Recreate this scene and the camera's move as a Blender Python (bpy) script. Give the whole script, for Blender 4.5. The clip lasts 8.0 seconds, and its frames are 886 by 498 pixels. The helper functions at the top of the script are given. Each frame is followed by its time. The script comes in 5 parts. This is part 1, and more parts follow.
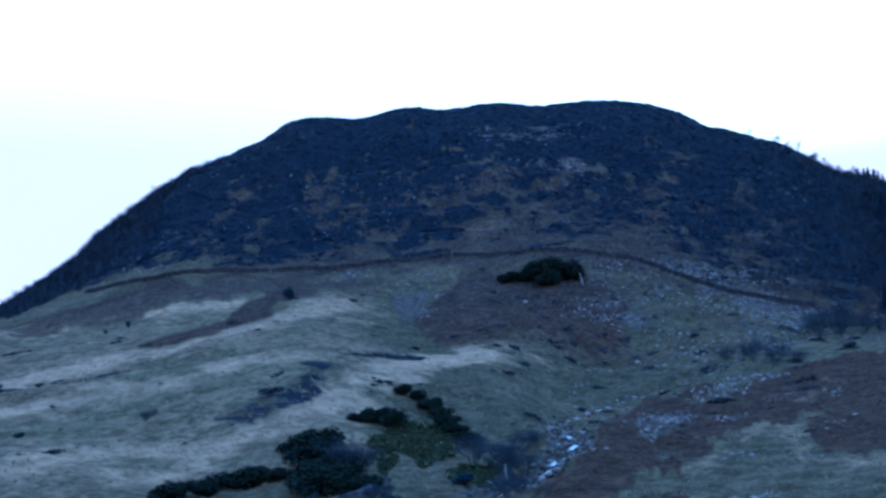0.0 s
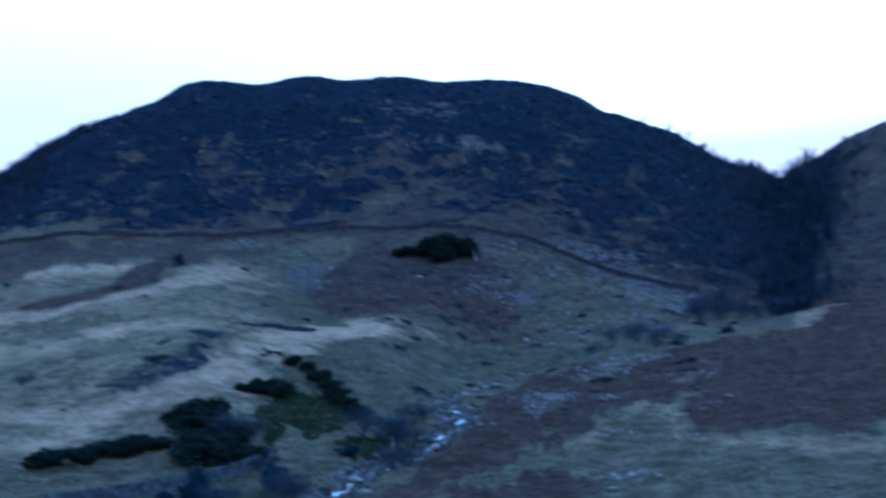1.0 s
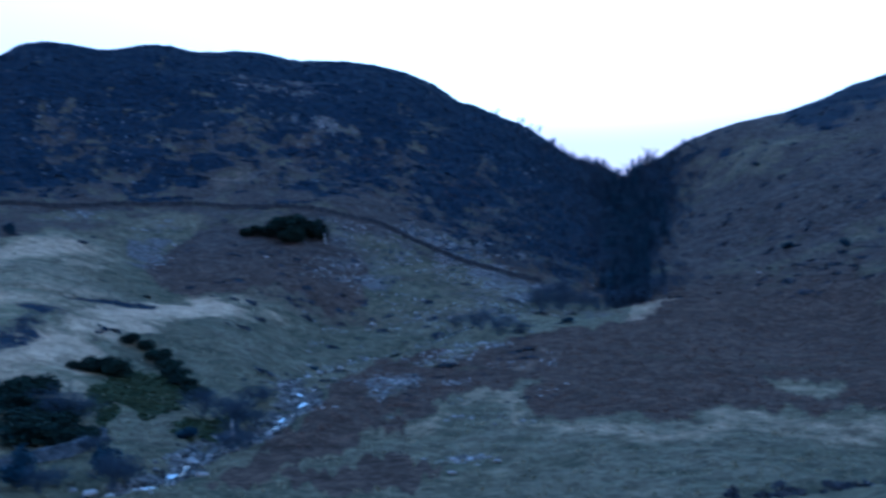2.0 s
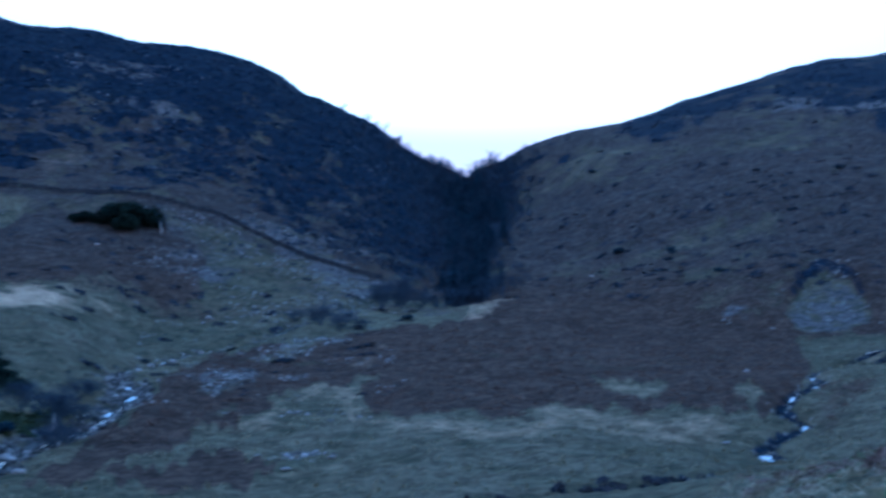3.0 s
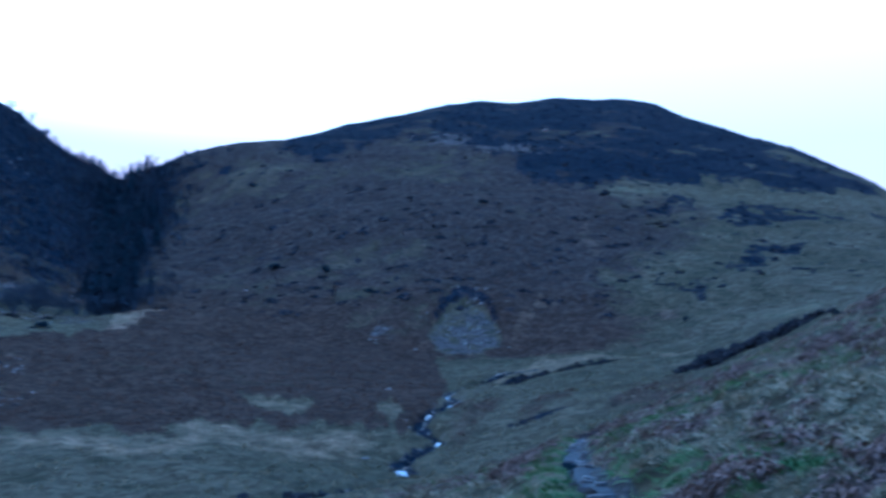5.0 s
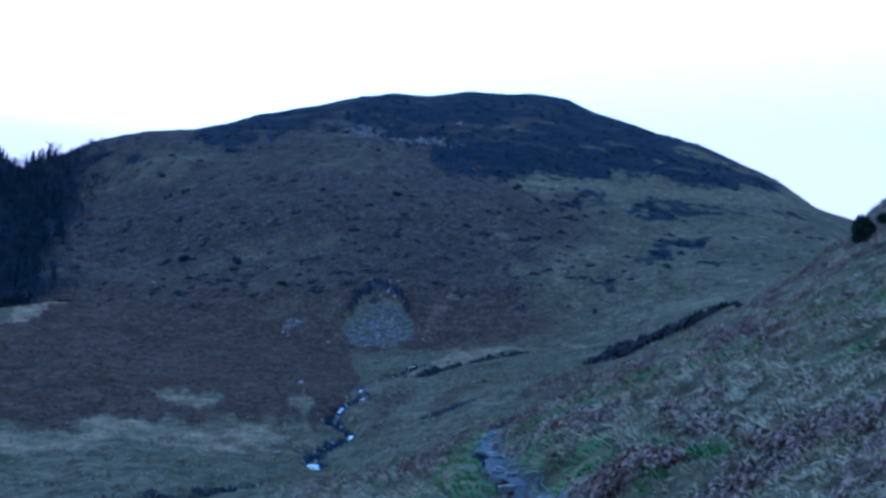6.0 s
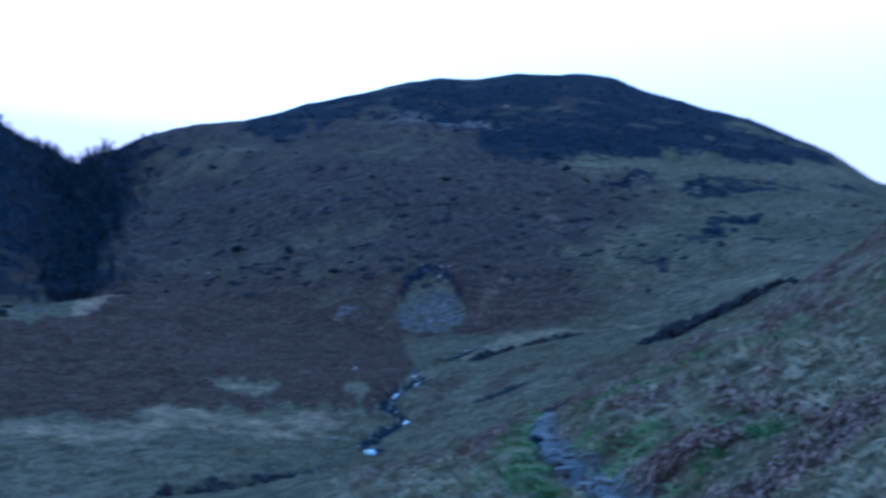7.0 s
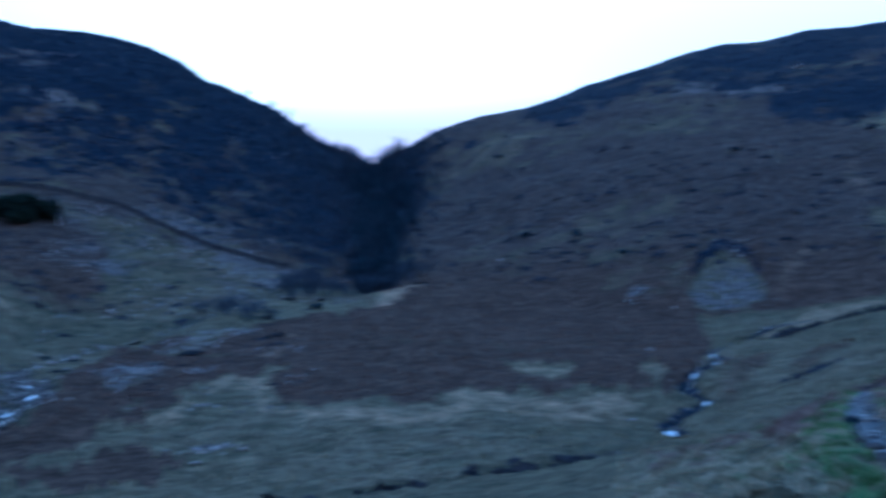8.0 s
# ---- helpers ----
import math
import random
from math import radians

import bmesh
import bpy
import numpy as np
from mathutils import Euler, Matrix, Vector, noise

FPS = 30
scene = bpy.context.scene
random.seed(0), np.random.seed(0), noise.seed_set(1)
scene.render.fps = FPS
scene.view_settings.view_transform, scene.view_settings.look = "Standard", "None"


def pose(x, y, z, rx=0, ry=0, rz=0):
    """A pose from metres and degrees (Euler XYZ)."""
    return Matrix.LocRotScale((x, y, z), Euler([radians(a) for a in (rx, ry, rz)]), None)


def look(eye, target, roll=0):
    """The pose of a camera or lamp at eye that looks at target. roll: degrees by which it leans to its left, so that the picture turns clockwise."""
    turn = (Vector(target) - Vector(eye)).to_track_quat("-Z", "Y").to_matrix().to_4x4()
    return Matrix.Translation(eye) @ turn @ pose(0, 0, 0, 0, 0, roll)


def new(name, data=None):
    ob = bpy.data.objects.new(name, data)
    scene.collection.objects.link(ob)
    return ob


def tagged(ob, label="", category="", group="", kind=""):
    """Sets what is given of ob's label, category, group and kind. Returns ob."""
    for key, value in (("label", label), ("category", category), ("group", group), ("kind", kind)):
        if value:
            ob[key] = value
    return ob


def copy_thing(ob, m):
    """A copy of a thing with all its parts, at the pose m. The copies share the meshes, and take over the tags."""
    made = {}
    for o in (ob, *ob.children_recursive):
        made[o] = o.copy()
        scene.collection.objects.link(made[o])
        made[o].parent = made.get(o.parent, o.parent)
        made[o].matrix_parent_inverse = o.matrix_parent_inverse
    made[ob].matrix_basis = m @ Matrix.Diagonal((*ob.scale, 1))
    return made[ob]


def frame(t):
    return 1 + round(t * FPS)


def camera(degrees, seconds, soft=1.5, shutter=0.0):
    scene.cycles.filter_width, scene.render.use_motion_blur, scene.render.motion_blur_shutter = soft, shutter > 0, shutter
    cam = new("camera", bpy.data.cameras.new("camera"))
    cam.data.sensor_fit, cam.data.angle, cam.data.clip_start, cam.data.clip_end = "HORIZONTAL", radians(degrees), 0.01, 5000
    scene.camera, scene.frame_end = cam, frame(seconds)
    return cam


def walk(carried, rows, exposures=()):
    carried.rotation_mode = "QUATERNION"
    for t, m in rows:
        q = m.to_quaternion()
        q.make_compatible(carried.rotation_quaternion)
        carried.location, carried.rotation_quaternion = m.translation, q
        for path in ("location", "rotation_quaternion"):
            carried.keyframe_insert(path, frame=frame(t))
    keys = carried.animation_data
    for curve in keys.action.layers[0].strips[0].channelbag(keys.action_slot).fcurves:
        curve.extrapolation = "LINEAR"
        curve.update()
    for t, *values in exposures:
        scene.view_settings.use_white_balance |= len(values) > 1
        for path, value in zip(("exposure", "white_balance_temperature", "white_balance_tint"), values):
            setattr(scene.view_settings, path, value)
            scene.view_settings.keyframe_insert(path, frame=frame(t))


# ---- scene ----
# ---------------------------------------------------------------- camera
cam = camera(48.85, 8.0, soft=2.9, shutter=0.8)
PATH = [
    (0.0, pose(0, 0, 1.6, 98.43, 2.56, -1.92)),
    (0.5, pose(0, 0, 1.6, 97.85, 1.53, -3.60)),
    (1.0, pose(0, 0, 1.6, 96.70, 1.08, -8.31)),
    (1.5, pose(0, 0, 1.6, 96.04, -0.10, -13.36)),
    (1.7, pose(0, 0, 1.6, 95.96, -0.25, -14.90)),
    (2.8, pose(0, 0, 1.6, 95.35, -1.21, -24.79)),
    (3.0, pose(0, 0, 1.6, 95.67, -1.45, -26.72)),
    (3.5, pose(0, 0, 1.6, 96.23, -1.40, -30.48)),
    (4.0, pose(0, 0, 1.6, 96.50, -1.69, -35.55)),
    (4.5, pose(0, 0, 1.6, 96.90, -2.15, -41.56)),
    (5.0, pose(0, 0, 1.6, 97.38, -2.98, -47.01)),
    (5.2, pose(0, 0, 1.6, 97.47, -3.24, -48.48)),
    (6.3, pose(0, 0, 1.6, 97.11, -2.45, -52.41)),
    (6.5, pose(0, 0, 1.6, 96.91, -2.32, -51.80)),
    (7.0, pose(0, 0, 1.6, 96.16, -1.46, -48.98)),
    (7.5, pose(0, 0, 1.6, 95.40, 0.17, -41.55)),
    (8.0, pose(0, 0, 1.6, 94.93, 0.20, -31.95)),
]
walk(cam, PATH, exposures=[(0.0, 1.70, 3190, -7), (1.5, 1.58, 3190, -7), (3.0, 1.62, 3190, -7), (3.5, 1.75, 3190, -7), (4.0, 1.74, 3190, -7), (5.0, 1.62, 3190, -7), (6.5, 1.64, 3190, -7), (7.5, 1.54, 3190, -7), (8.0, 1.46, 3190, -7)])

# ---------------------------------------------------------------- sky at dusk: the last light stands low beyond the hills
SUN_EL, SUN_BEARING = 9.0, 26.0
world = bpy.data.worlds.new("dusk_sky")
scene.world = world
world.use_nodes = True
wn, wl = world.node_tree.nodes, world.node_tree.links
wn.clear()
w_out, w_bg, w_sky = wn.new("ShaderNodeOutputWorld"), wn.new("ShaderNodeBackground"), wn.new("ShaderNodeTexSky")
w_sky.sky_type, w_sky.sun_disc = "NISHITA", False
w_sky.sun_elevation, w_sky.sun_rotation = radians(SUN_EL), radians(SUN_BEARING)
w_sky.air_density, w_sky.dust_density, w_sky.ozone_density = 1.2, 4.0, 2.6
# pale haze, thick towards the horizon all round and thin overhead
w_mix = wn.new("ShaderNodeMix")
w_mix.data_type = "RGBA"
w_co, w_sep, w_ramp = wn.new("ShaderNodeTexCoord"), wn.new("ShaderNodeSeparateXYZ"), wn.new("ShaderNodeMapRange")
w_ramp.interpolation_type = "SMOOTHSTEP"
for key, val in (("From Min", 0.36), ("From Max", 0.70), ("To Min", 0.90), ("To Max", 0.05)):
    w_ramp.inputs[key].default_value = val
wl.new(w_co.outputs["Generated"], w_sep.inputs[0])
wl.new(w_sep.outputs["Z"], w_ramp.inputs["Value"])
# the lowest band is a thin grey-blue veil under paler cloud
w_low, w_veil, w_most = wn.new("ShaderNodeMapRange"), wn.new("ShaderNodeMix"), wn.new("ShaderNodeMath")
w_low.interpolation_type, w_veil.data_type, w_most.operation = "SMOOTHSTEP", "RGBA", "MAXIMUM"
for key, val in (("From Min", 0.20), ("From Max", 0.42), ("To Min", 1.0), ("To Max", 0.0)):
    w_low.inputs[key].default_value = val
w_veil.inputs[6].default_value, w_veil.inputs[7].default_value = (6.4, 4.45, 3.5, 1), (3.45, 2.10, 1.85, 1)
wl.new(w_sep.outputs["Z"], w_low.inputs["Value"])
wl.new(w_low.outputs["Result"], w_veil.inputs[0])
wl.new(w_veil.outputs[2], w_mix.inputs[7])
wl.new(w_ramp.outputs["Result"], w_most.inputs[0])
wl.new(w_low.outputs["Result"], w_most.inputs[1])
wl.new(w_most.outputs[0], w_mix.inputs[0])
wl.new(w_sky.outputs[0], w_mix.inputs[6])
wl.new(w_mix.outputs[2], w_bg.inputs[0])
wl.new(w_bg.outputs[0], w_out.inputs[0])
w_bg.inputs[1].default_value = 0.14

sun = new("sun", bpy.data.lights.new("sun", "SUN"))
sun.data.energy, sun.data.angle, sun.data.color = 0.5, radians(20), (1.0, 0.9, 0.8)
sun.matrix_world = look((0, 0, 0), (-math.sin(radians(SUN_BEARING)), -math.cos(radians(SUN_BEARING)), -math.tan(radians(SUN_EL))))

# ---------------------------------------------------------------- materials
def material(name, rough=0.9, gloss=0.06):
    mat = bpy.data.materials.new(name)
    mat.use_nodes = True
    nt = mat.node_tree
    bsdf = nt.nodes["Principled BSDF"]
    bsdf.inputs["Roughness"].default_value = rough
    bsdf.inputs["Specular IOR Level"].default_value = gloss
    return mat, nt, bsdf


def noise_node(nt, scale, detail=4.0, rough=0.6, vector=None):
    n = nt.nodes.new("ShaderNodeTexNoise")
    n.inputs["Scale"].default_value, n.inputs["Detail"].default_value, n.inputs["Roughness"].default_value = scale, detail, rough
    if vector is not None:
        nt.links.new(vector, n.inputs["Vector"])
    return n.outputs["Fac"]


def maths(nt, op, a, b=0.0, clamp=False):
    n = nt.nodes.new("ShaderNodeMath")
    n.operation, n.use_clamp = op, clamp
    for slot, v in zip(n.inputs, (a, b)):
        if isinstance(v, (int, float)):
            slot.default_value = v
        else:
            nt.links.new(v, slot)
    return n.outputs[0]


def spread(nt, v, lo, hi, to_lo=0.0, to_hi=1.0):
    n = nt.nodes.new("ShaderNodeMapRange")
    n.interpolation_type = "SMOOTHSTEP"
    nt.links.new(v, n.inputs["Value"])
    for key, val in (("From Min", lo), ("From Max", hi), ("To Min", to_lo), ("To Max", to_hi)):
        n.inputs[key].default_value = val
    return n.outputs["Result"]


def mixed(nt, fac, a, b, mode="MIX"):
    n = nt.nodes.new("ShaderNodeMix")
    n.data_type, n.blend_type = "RGBA", mode
    for slot, v in ((n.inputs[0], fac), (n.inputs[6], a), (n.inputs[7], b)):
        if isinstance(v, tuple):
            slot.default_value = (*v, 1)
        elif isinstance(v, (int, float)):
            slot.default_value = v
        else:
            nt.links.new(v, slot)
    return n.outputs[2]


def bump(nt, bsdf, h, strength, distance):
    n = nt.nodes.new("ShaderNodeBump")
    n.inputs["Strength"].default_value, n.inputs["Distance"].default_value = strength, distance
    nt.links.new(h, n.inputs["Height"])
    nt.links.new(n.outputs[0], bsdf.inputs["Normal"])


def place_vector(nt):
    return nt.nodes.new("ShaderNodeNewGeometry").outputs["Position"]


def two_tone(name, a, b, scale=3.0, rough=0.9, relief=0.3, depth=0.05, island=0.0):
    """A surface between two colours: broad stains and fine grain, and some spread from piece to piece."""
    mat, nt, bsdf = material(name, rough)
    v = place_vector(nt)
    fac = maths(nt, "ADD", maths(nt, "MULTIPLY", noise_node(nt, scale, 5, 0.65, v), 0.6), maths(nt, "MULTIPLY", noise_node(nt, scale * 7, 3, 0.6, v), 0.4))
    if island:
        rnd = nt.nodes.new("ShaderNodeNewGeometry").outputs["Random Per Island"]
        obj = nt.nodes.new("ShaderNodeObjectInfo").outputs["Random"]
        both = maths(nt, "ADD", maths(nt, "MULTIPLY", rnd, 0.7), maths(nt, "MULTIPLY", obj, 0.3))
        fac = maths(nt, "ADD", fac, maths(nt, "MULTIPLY", maths(nt, "SUBTRACT", both, 0.5), island))
    nt.links.new(mixed(nt, spread(nt, fac, 0.3, 0.7), a, b), bsdf.inputs["Base Color"])
    bump(nt, bsdf, noise_node(nt, scale * 5, 4, 0.6, v), relief, depth)
    return mat


def ground_material():
    mat, nt, bsdf = material("moorland", 0.95)
    v = place_vector(nt)
    one = nt.nodes.new("ShaderNodeVertexColor")
    one.layer_name = "cover_one"
    two = nt.nodes.new("ShaderNodeVertexColor")
    two.layer_name = "cover_two"
    s1, s2 = nt.nodes.new("ShaderNodeSeparateColor"), nt.nodes.new("ShaderNodeSeparateColor")
    nt.links.new(one.outputs[0], s1.inputs[0])
    nt.links.new(two.outputs[0], s2.inputs[0])
    bracken, heather, scree = s1.outputs
    green, pale, trodden = s2.outputs
    fine, mid = noise_node(nt, 1.1, 6, 0.7, v), noise_node(nt, 0.16, 5, 0.65, v)
    broad, grain, clump = noise_node(nt, 0.035, 4, 0.6, v), noise_node(nt, 6.0, 4, 0.7, v), noise_node(nt, 0.42, 5, 0.72, v)
    rough = maths(nt, "SUBTRACT", maths(nt, "ADD", maths(nt, "MULTIPLY", clump, 0.8), maths(nt, "MULTIPLY", mid, 0.7)), 0.75)

    def edge(mask, amount=1.2, lo=0.32, hi=0.68):
        return spread(nt, maths(nt, "ADD", mask, maths(nt, "MULTIPLY", rough, amount)), lo, hi)

    col = mixed(nt, spread(nt, broad, 0.38, 0.62), (0.106, 0.097, 0.057), (0.156, 0.138, 0.087))
    col = mixed(nt, spread(nt, mid, 0.42, 0.66), col, (0.088, 0.085, 0.050))
    col = mixed(nt, edge(green, 1.0, 0.15, 1.0), col, mixed(nt, spread(nt, mid, 0.4, 0.6), (0.152, 0.144, 0.082), (0.214, 0.190, 0.116)))
    # dead fern: red-brown below, greyer higher up, where distance haze is painted into it
    fern = spread(nt, maths(nt, "ADD", maths(nt, "MULTIPLY", fine, 0.6), maths(nt, "MULTIPLY", mid, 0.4)), 0.38, 0.64)
    rise = nt.nodes.new("ShaderNodeSeparateXYZ")
    nt.links.new(v, rise.inputs[0])
    up = spread(nt, maths(nt, "ADD", rise.outputs["Z"], maths(nt, "MULTIPLY", mid, 14.0)), 16, 38)
    low_fern = mixed(nt, fern, (0.046, 0.033, 0.025), (0.094, 0.068, 0.049))
    col = mixed(nt, edge(bracken, 0.95), col, mixed(nt, up, low_fern, mixed(nt, fern, (0.042, 0.036, 0.034), (0.090, 0.075, 0.063))))
    col = mixed(nt, edge(pale, 0.8, 0.12, 0.95), col, mixed(nt, spread(nt, fine, 0.35, 0.65), (0.56, 0.430, 0.268), (0.47, 0.365, 0.226)))
    # heather: dark growth, with the far hills' blue haze put into its colour
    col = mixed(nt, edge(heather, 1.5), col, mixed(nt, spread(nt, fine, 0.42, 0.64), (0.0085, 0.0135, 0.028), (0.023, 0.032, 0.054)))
    stones = nt.nodes.new("ShaderNodeTexVoronoi")
    stones.inputs["Scale"].default_value = 1.5
    nt.links.new(v, stones.inputs["Vector"])
    broken = maths(nt, "ADD", maths(nt, "MULTIPLY", stones.outputs["Distance"], 0.5), maths(nt, "MULTIPLY", clump, 0.6))
    rock = mixed(nt, spread(nt, broken, 0.38, 0.68), (0.205, 0.187, 0.172), (0.062, 0.058, 0.056))
    col = mixed(nt, edge(scree, 1.8), col, rock)
    col = mixed(nt, edge(trodden, 0.5, 0.34, 0.66), col, mixed(nt, spread(nt, grain, 0.35, 0.65), (0.085, 0.082, 0.078), (0.150, 0.148, 0.142)))
    # tufts and gaps: darker thatch between paler blades
    col = mixed(nt, spread(nt, grain, 0.3, 0.62, 0.35, 0.0), col, (0.035, 0.032, 0.022))
    col = mixed(nt, spread(nt, fine, 0.5, 0.34, 0.0, 0.4), col, (0.040, 0.035, 0.026))
    # mottling of tufts, hollows and old growth
    mott = maths(nt, "ADD", maths(nt, "MULTIPLY", clump, 0.55), maths(nt, "MULTIPLY", fine, 0.45))
    calm = maths(nt, "ADD", maths(nt, "MULTIPLY", pale, 0.75), maths(nt, "MULTIPLY", green, 0.35), True)
    mott = mixed(nt, calm, spread(nt, mott, 0.37, 0.63, 0.52, 1.42), spread(nt, mott, 0.34, 0.66, 0.80, 1.16))
    col = mixed(nt, 1.0, col, mott, "MULTIPLY")
    nt.links.new(col, bsdf.inputs["Base Color"])
    high = maths(nt, "ADD", maths(nt, "MULTIPLY", fine, 0.7), maths(nt, "MULTIPLY", grain, 0.25))
    bump(nt, bsdf, high, 0.9, 0.6)
    return mat


M_GROUND = ground_material()
M_STONE = two_tone("lichened_stone", (0.14, 0.13, 0.122), (0.36, 0.34, 0.32), 1.6, 0.9, 0.5, 0.05, 0.5)
M_COBBLE = two_tone("wet_cobble", (0.035, 0.034, 0.034), (0.27, 0.255, 0.24), 1.4, 0.6, 0.5, 0.05, 0.9)
M_CRAG = two_tone("dark_crag", (0.042, 0.046, 0.054), (0.13, 0.134, 0.146), 0.8, 0.95, 0.5, 0.05, 0.6)
M_WALLSTONE = two_tone("dark_wall_stone", (0.025, 0.026, 0.031), (0.070, 0.069, 0.072), 1.2, 0.95, 0.5, 0.05, 0.5)
M_SCREE = two_tone("pale_scree", (0.070, 0.066, 0.063), (0.27, 0.255, 0.240), 0.9, 0.95, 0.5, 0.05, 0.8)
M_RUBBLE = two_tone("grey_rubble", (0.050, 0.056, 0.068), (0.135, 0.142, 0.160), 1.2, 0.95, 0.5, 0.05, 0.5)
M_SLAB = two_tone("worn_path_stone", (0.050, 0.054, 0.060), (0.125, 0.130, 0.138), 3.0, 0.8, 0.4, 0.02, 0.4)
M_WETSTONE = two_tone("wet_path_stone", (0.050, 0.056, 0.066), (0.125, 0.130, 0.142), 3.0, 0.5, 0.4, 0.02, 0.4)
M_WETSTONE.node_tree.nodes["Principled BSDF"].inputs["Specular IOR Level"].default_value = 0.35
M_BARK = two_tone("dark_bark", (0.045, 0.040, 0.036), (0.11, 0.10, 0.09), 4.0, 0.95, 0.6, 0.03)
M_BIRCH = two_tone("pale_birch_bark", (0.30, 0.29, 0.28), (0.55, 0.54, 0.52), 3.0, 0.8, 0.3, 0.02)
# the ravine's blue haze is painted into the twig colour
M_TWIG = two_tone("bare_twigs", (0.034, 0.045, 0.068), (0.066, 0.080, 0.110), 2.0, 0.95, 0.2, 0.02, 0.4)
M_NEEDLE = two_tone("conifer_needles", (0.019, 0.033, 0.053), (0.040, 0.062, 0.090), 1.5, 0.85, 0.2, 0.02, 0.5)
M_EVERGREEN = two_tone("evergreen_leaves", (0.011, 0.018, 0.016), (0.028, 0.039, 0.029), 2.5, 0.8, 0.2, 0.02, 0.6)
# blue of distance haze mixed into the heather's own dark colour
M_HEATHER = two_tone("hazed_dark_heather", (0.0095, 0.0148, 0.030), (0.023, 0.032, 0.053), 0.25, 0.95, 0.2, 0.03, 0.25)
M_FERN = two_tone("pale_dead_fern", (0.080, 0.062, 0.053), (0.285, 0.220, 0.183), 2.5, 0.95, 0.2, 0.02, 0.8)
M_BRACKEN = two_tone("dead_bracken", (0.066, 0.046, 0.036), (0.150, 0.106, 0.080), 1.5, 0.95, 0.2, 0.02, 0.7)
M_CLUMP = two_tone("heath_tufts", (0.022, 0.026, 0.035), (0.060, 0.061, 0.070), 1.2, 0.95, 0.2, 0.03, 0.7)
M_SLOPE = two_tone("slope_grass_blades", (0.138, 0.143, 0.086), (0.490, 0.435, 0.295), 1.6, 0.9, 0.2, 0.01, 0.7)
M_MOSS = two_tone("olive_moss", (0.024, 0.034, 0.017), (0.054, 0.062, 0.029), 0.35, 0.95, 0.2, 0.02, 0.6)
M_GRASS = two_tone("winter_grass", (0.120, 0.115, 0.064), (0.330, 0.290, 0.185), 0.9, 0.9, 0.2, 0.01, 0.8)
M_GREEN = two_tone("green_grass", (0.088, 0.148, 0.050), (0.240, 0.305, 0.130), 1.2, 0.9, 0.2, 0.01, 0.7)


def water_material(name, foam):
    mat, nt, bsdf = material(name, 0.3)
    v = place_vector(nt)
    bsdf.inputs["Specular IOR Level"].default_value = 0.5
    f = spread(nt, maths(nt, "ADD", maths(nt, "MULTIPLY", noise_node(nt, 0.9, 4, 0.6, v), 0.6), maths(nt, "MULTIPLY", noise_node(nt, 3.5, 3, 0.6, v), 0.4)), 0.62 - 0.3 * foam, 0.72 - 0.3 * foam)
    nt.links.new(mixed(nt, f, (0.020, 0.024, 0.026), (0.75, 0.78, 0.80)), bsdf.inputs["Base Color"])
    nt.links.new(maths(nt, "ADD", maths(nt, "MULTIPLY", f, 0.5), 0.12), bsdf.inputs["Roughness"])
    bump(nt, bsdf, noise_node(nt, 2.2, 4, 0.6, v), 0.25 + 0.4 * (foam > 0.5), 0.08)
    return mat


M_WATER, M_FOAM = water_material("brook_water", 0.12), water_material("white_water", 0.85)

# ---------------------------------------------------------------- the lie of the land
# Bearings are degrees clockwise from +y, distances and heights in metres from the viewpoint's ground.
B_NODES = [-180, -160, -110, -60, -23, -14, -5, 0, 5, 10, 15, 20, 25, 30, 37, 45, 50, 55, 60, 66, 72, 78, 100, 146]
NEAR_Z = [9, 6, -3, -6.5, -6.5, -6.5, -6.5, -6.4, -6.2, -6.0, -5.6, -5.0, -4.4, -3.7, -2.9, -1.7, -0.9, 0.1, 0.7, 2.0, 3.6, 5.3, 8, 10.5]
LIP_R = [80, 70, 60, 45, 45, 45, 45, 45, 45, 45, 45, 45, 45, 45, 45, 36, 32, 32, 38, 50, 62, 75, 90, 90]
LIP_Z = [28, 18, -4, -9.5, -9.5, -9.5, -9.5, -9.4, -9.1, -8.8, -8.3, -7.8, -7.2, -6.6, -5.4, -3.0, -1.6, -0.2, 0.95, 3.4, 8.0, 15.2, 30, 33]
BROOK_R = [140, 120, 90, 72, 72, 72, 72, 78, 80, 78, 74, 72, 70, 68, 70, 90, 80, 75, 80, 90, 110, 130, 150, 150]
BROOK_Z = [46, 30, -5, -11.5, -11, -10.6, -10, -9, -9.2, -9.2, -9, -8.8, -8.5, -8.2, -7.6, -6.9, -6.5, -3.5, -0.4, 3.9, 11, 14, 44, 55]
FLOOR_R = [210, 180, 140, 120, 105, 105, 105, 115, 120, 125, 125, 120, 118, 115, 115, 118, 125, 125, 125, 140, 190, 200, 220, 220]
FLOOR_Z = [65, 45, -4, -8.5, -6.0, -7, -5.8, -5.2, -5.2, -4.6, -5, -5, -4.8, -4.5, -4.3, -3.2, -1.6, 0, 1.8, 8.2, 21.3, 26, 60, 80]
FOOT_R = [290, 260, 210, 190, 190, 170, 165, 165, 165, 185, 190, 195, 205, 215, 195, 185, 185, 190, 185, 190, 250, 260, 300, 300]
FOOT_Z = [85, 60, 0, -2, 8, 9, 9.9, 6, 5.1, 0, 2.2, 6.1, 7.7, 12.5, 6.4, 4.2, 4.4, 7, 8, 14.9, 32, 36, 80, 105]
SLOPE_R = [370, 340, 280, 240, 235, 225, 225, 220, 215, 215, 230, 235, 250, 280, 240, 225, 225, 235, 240, 250, 290, 320, 380, 380]
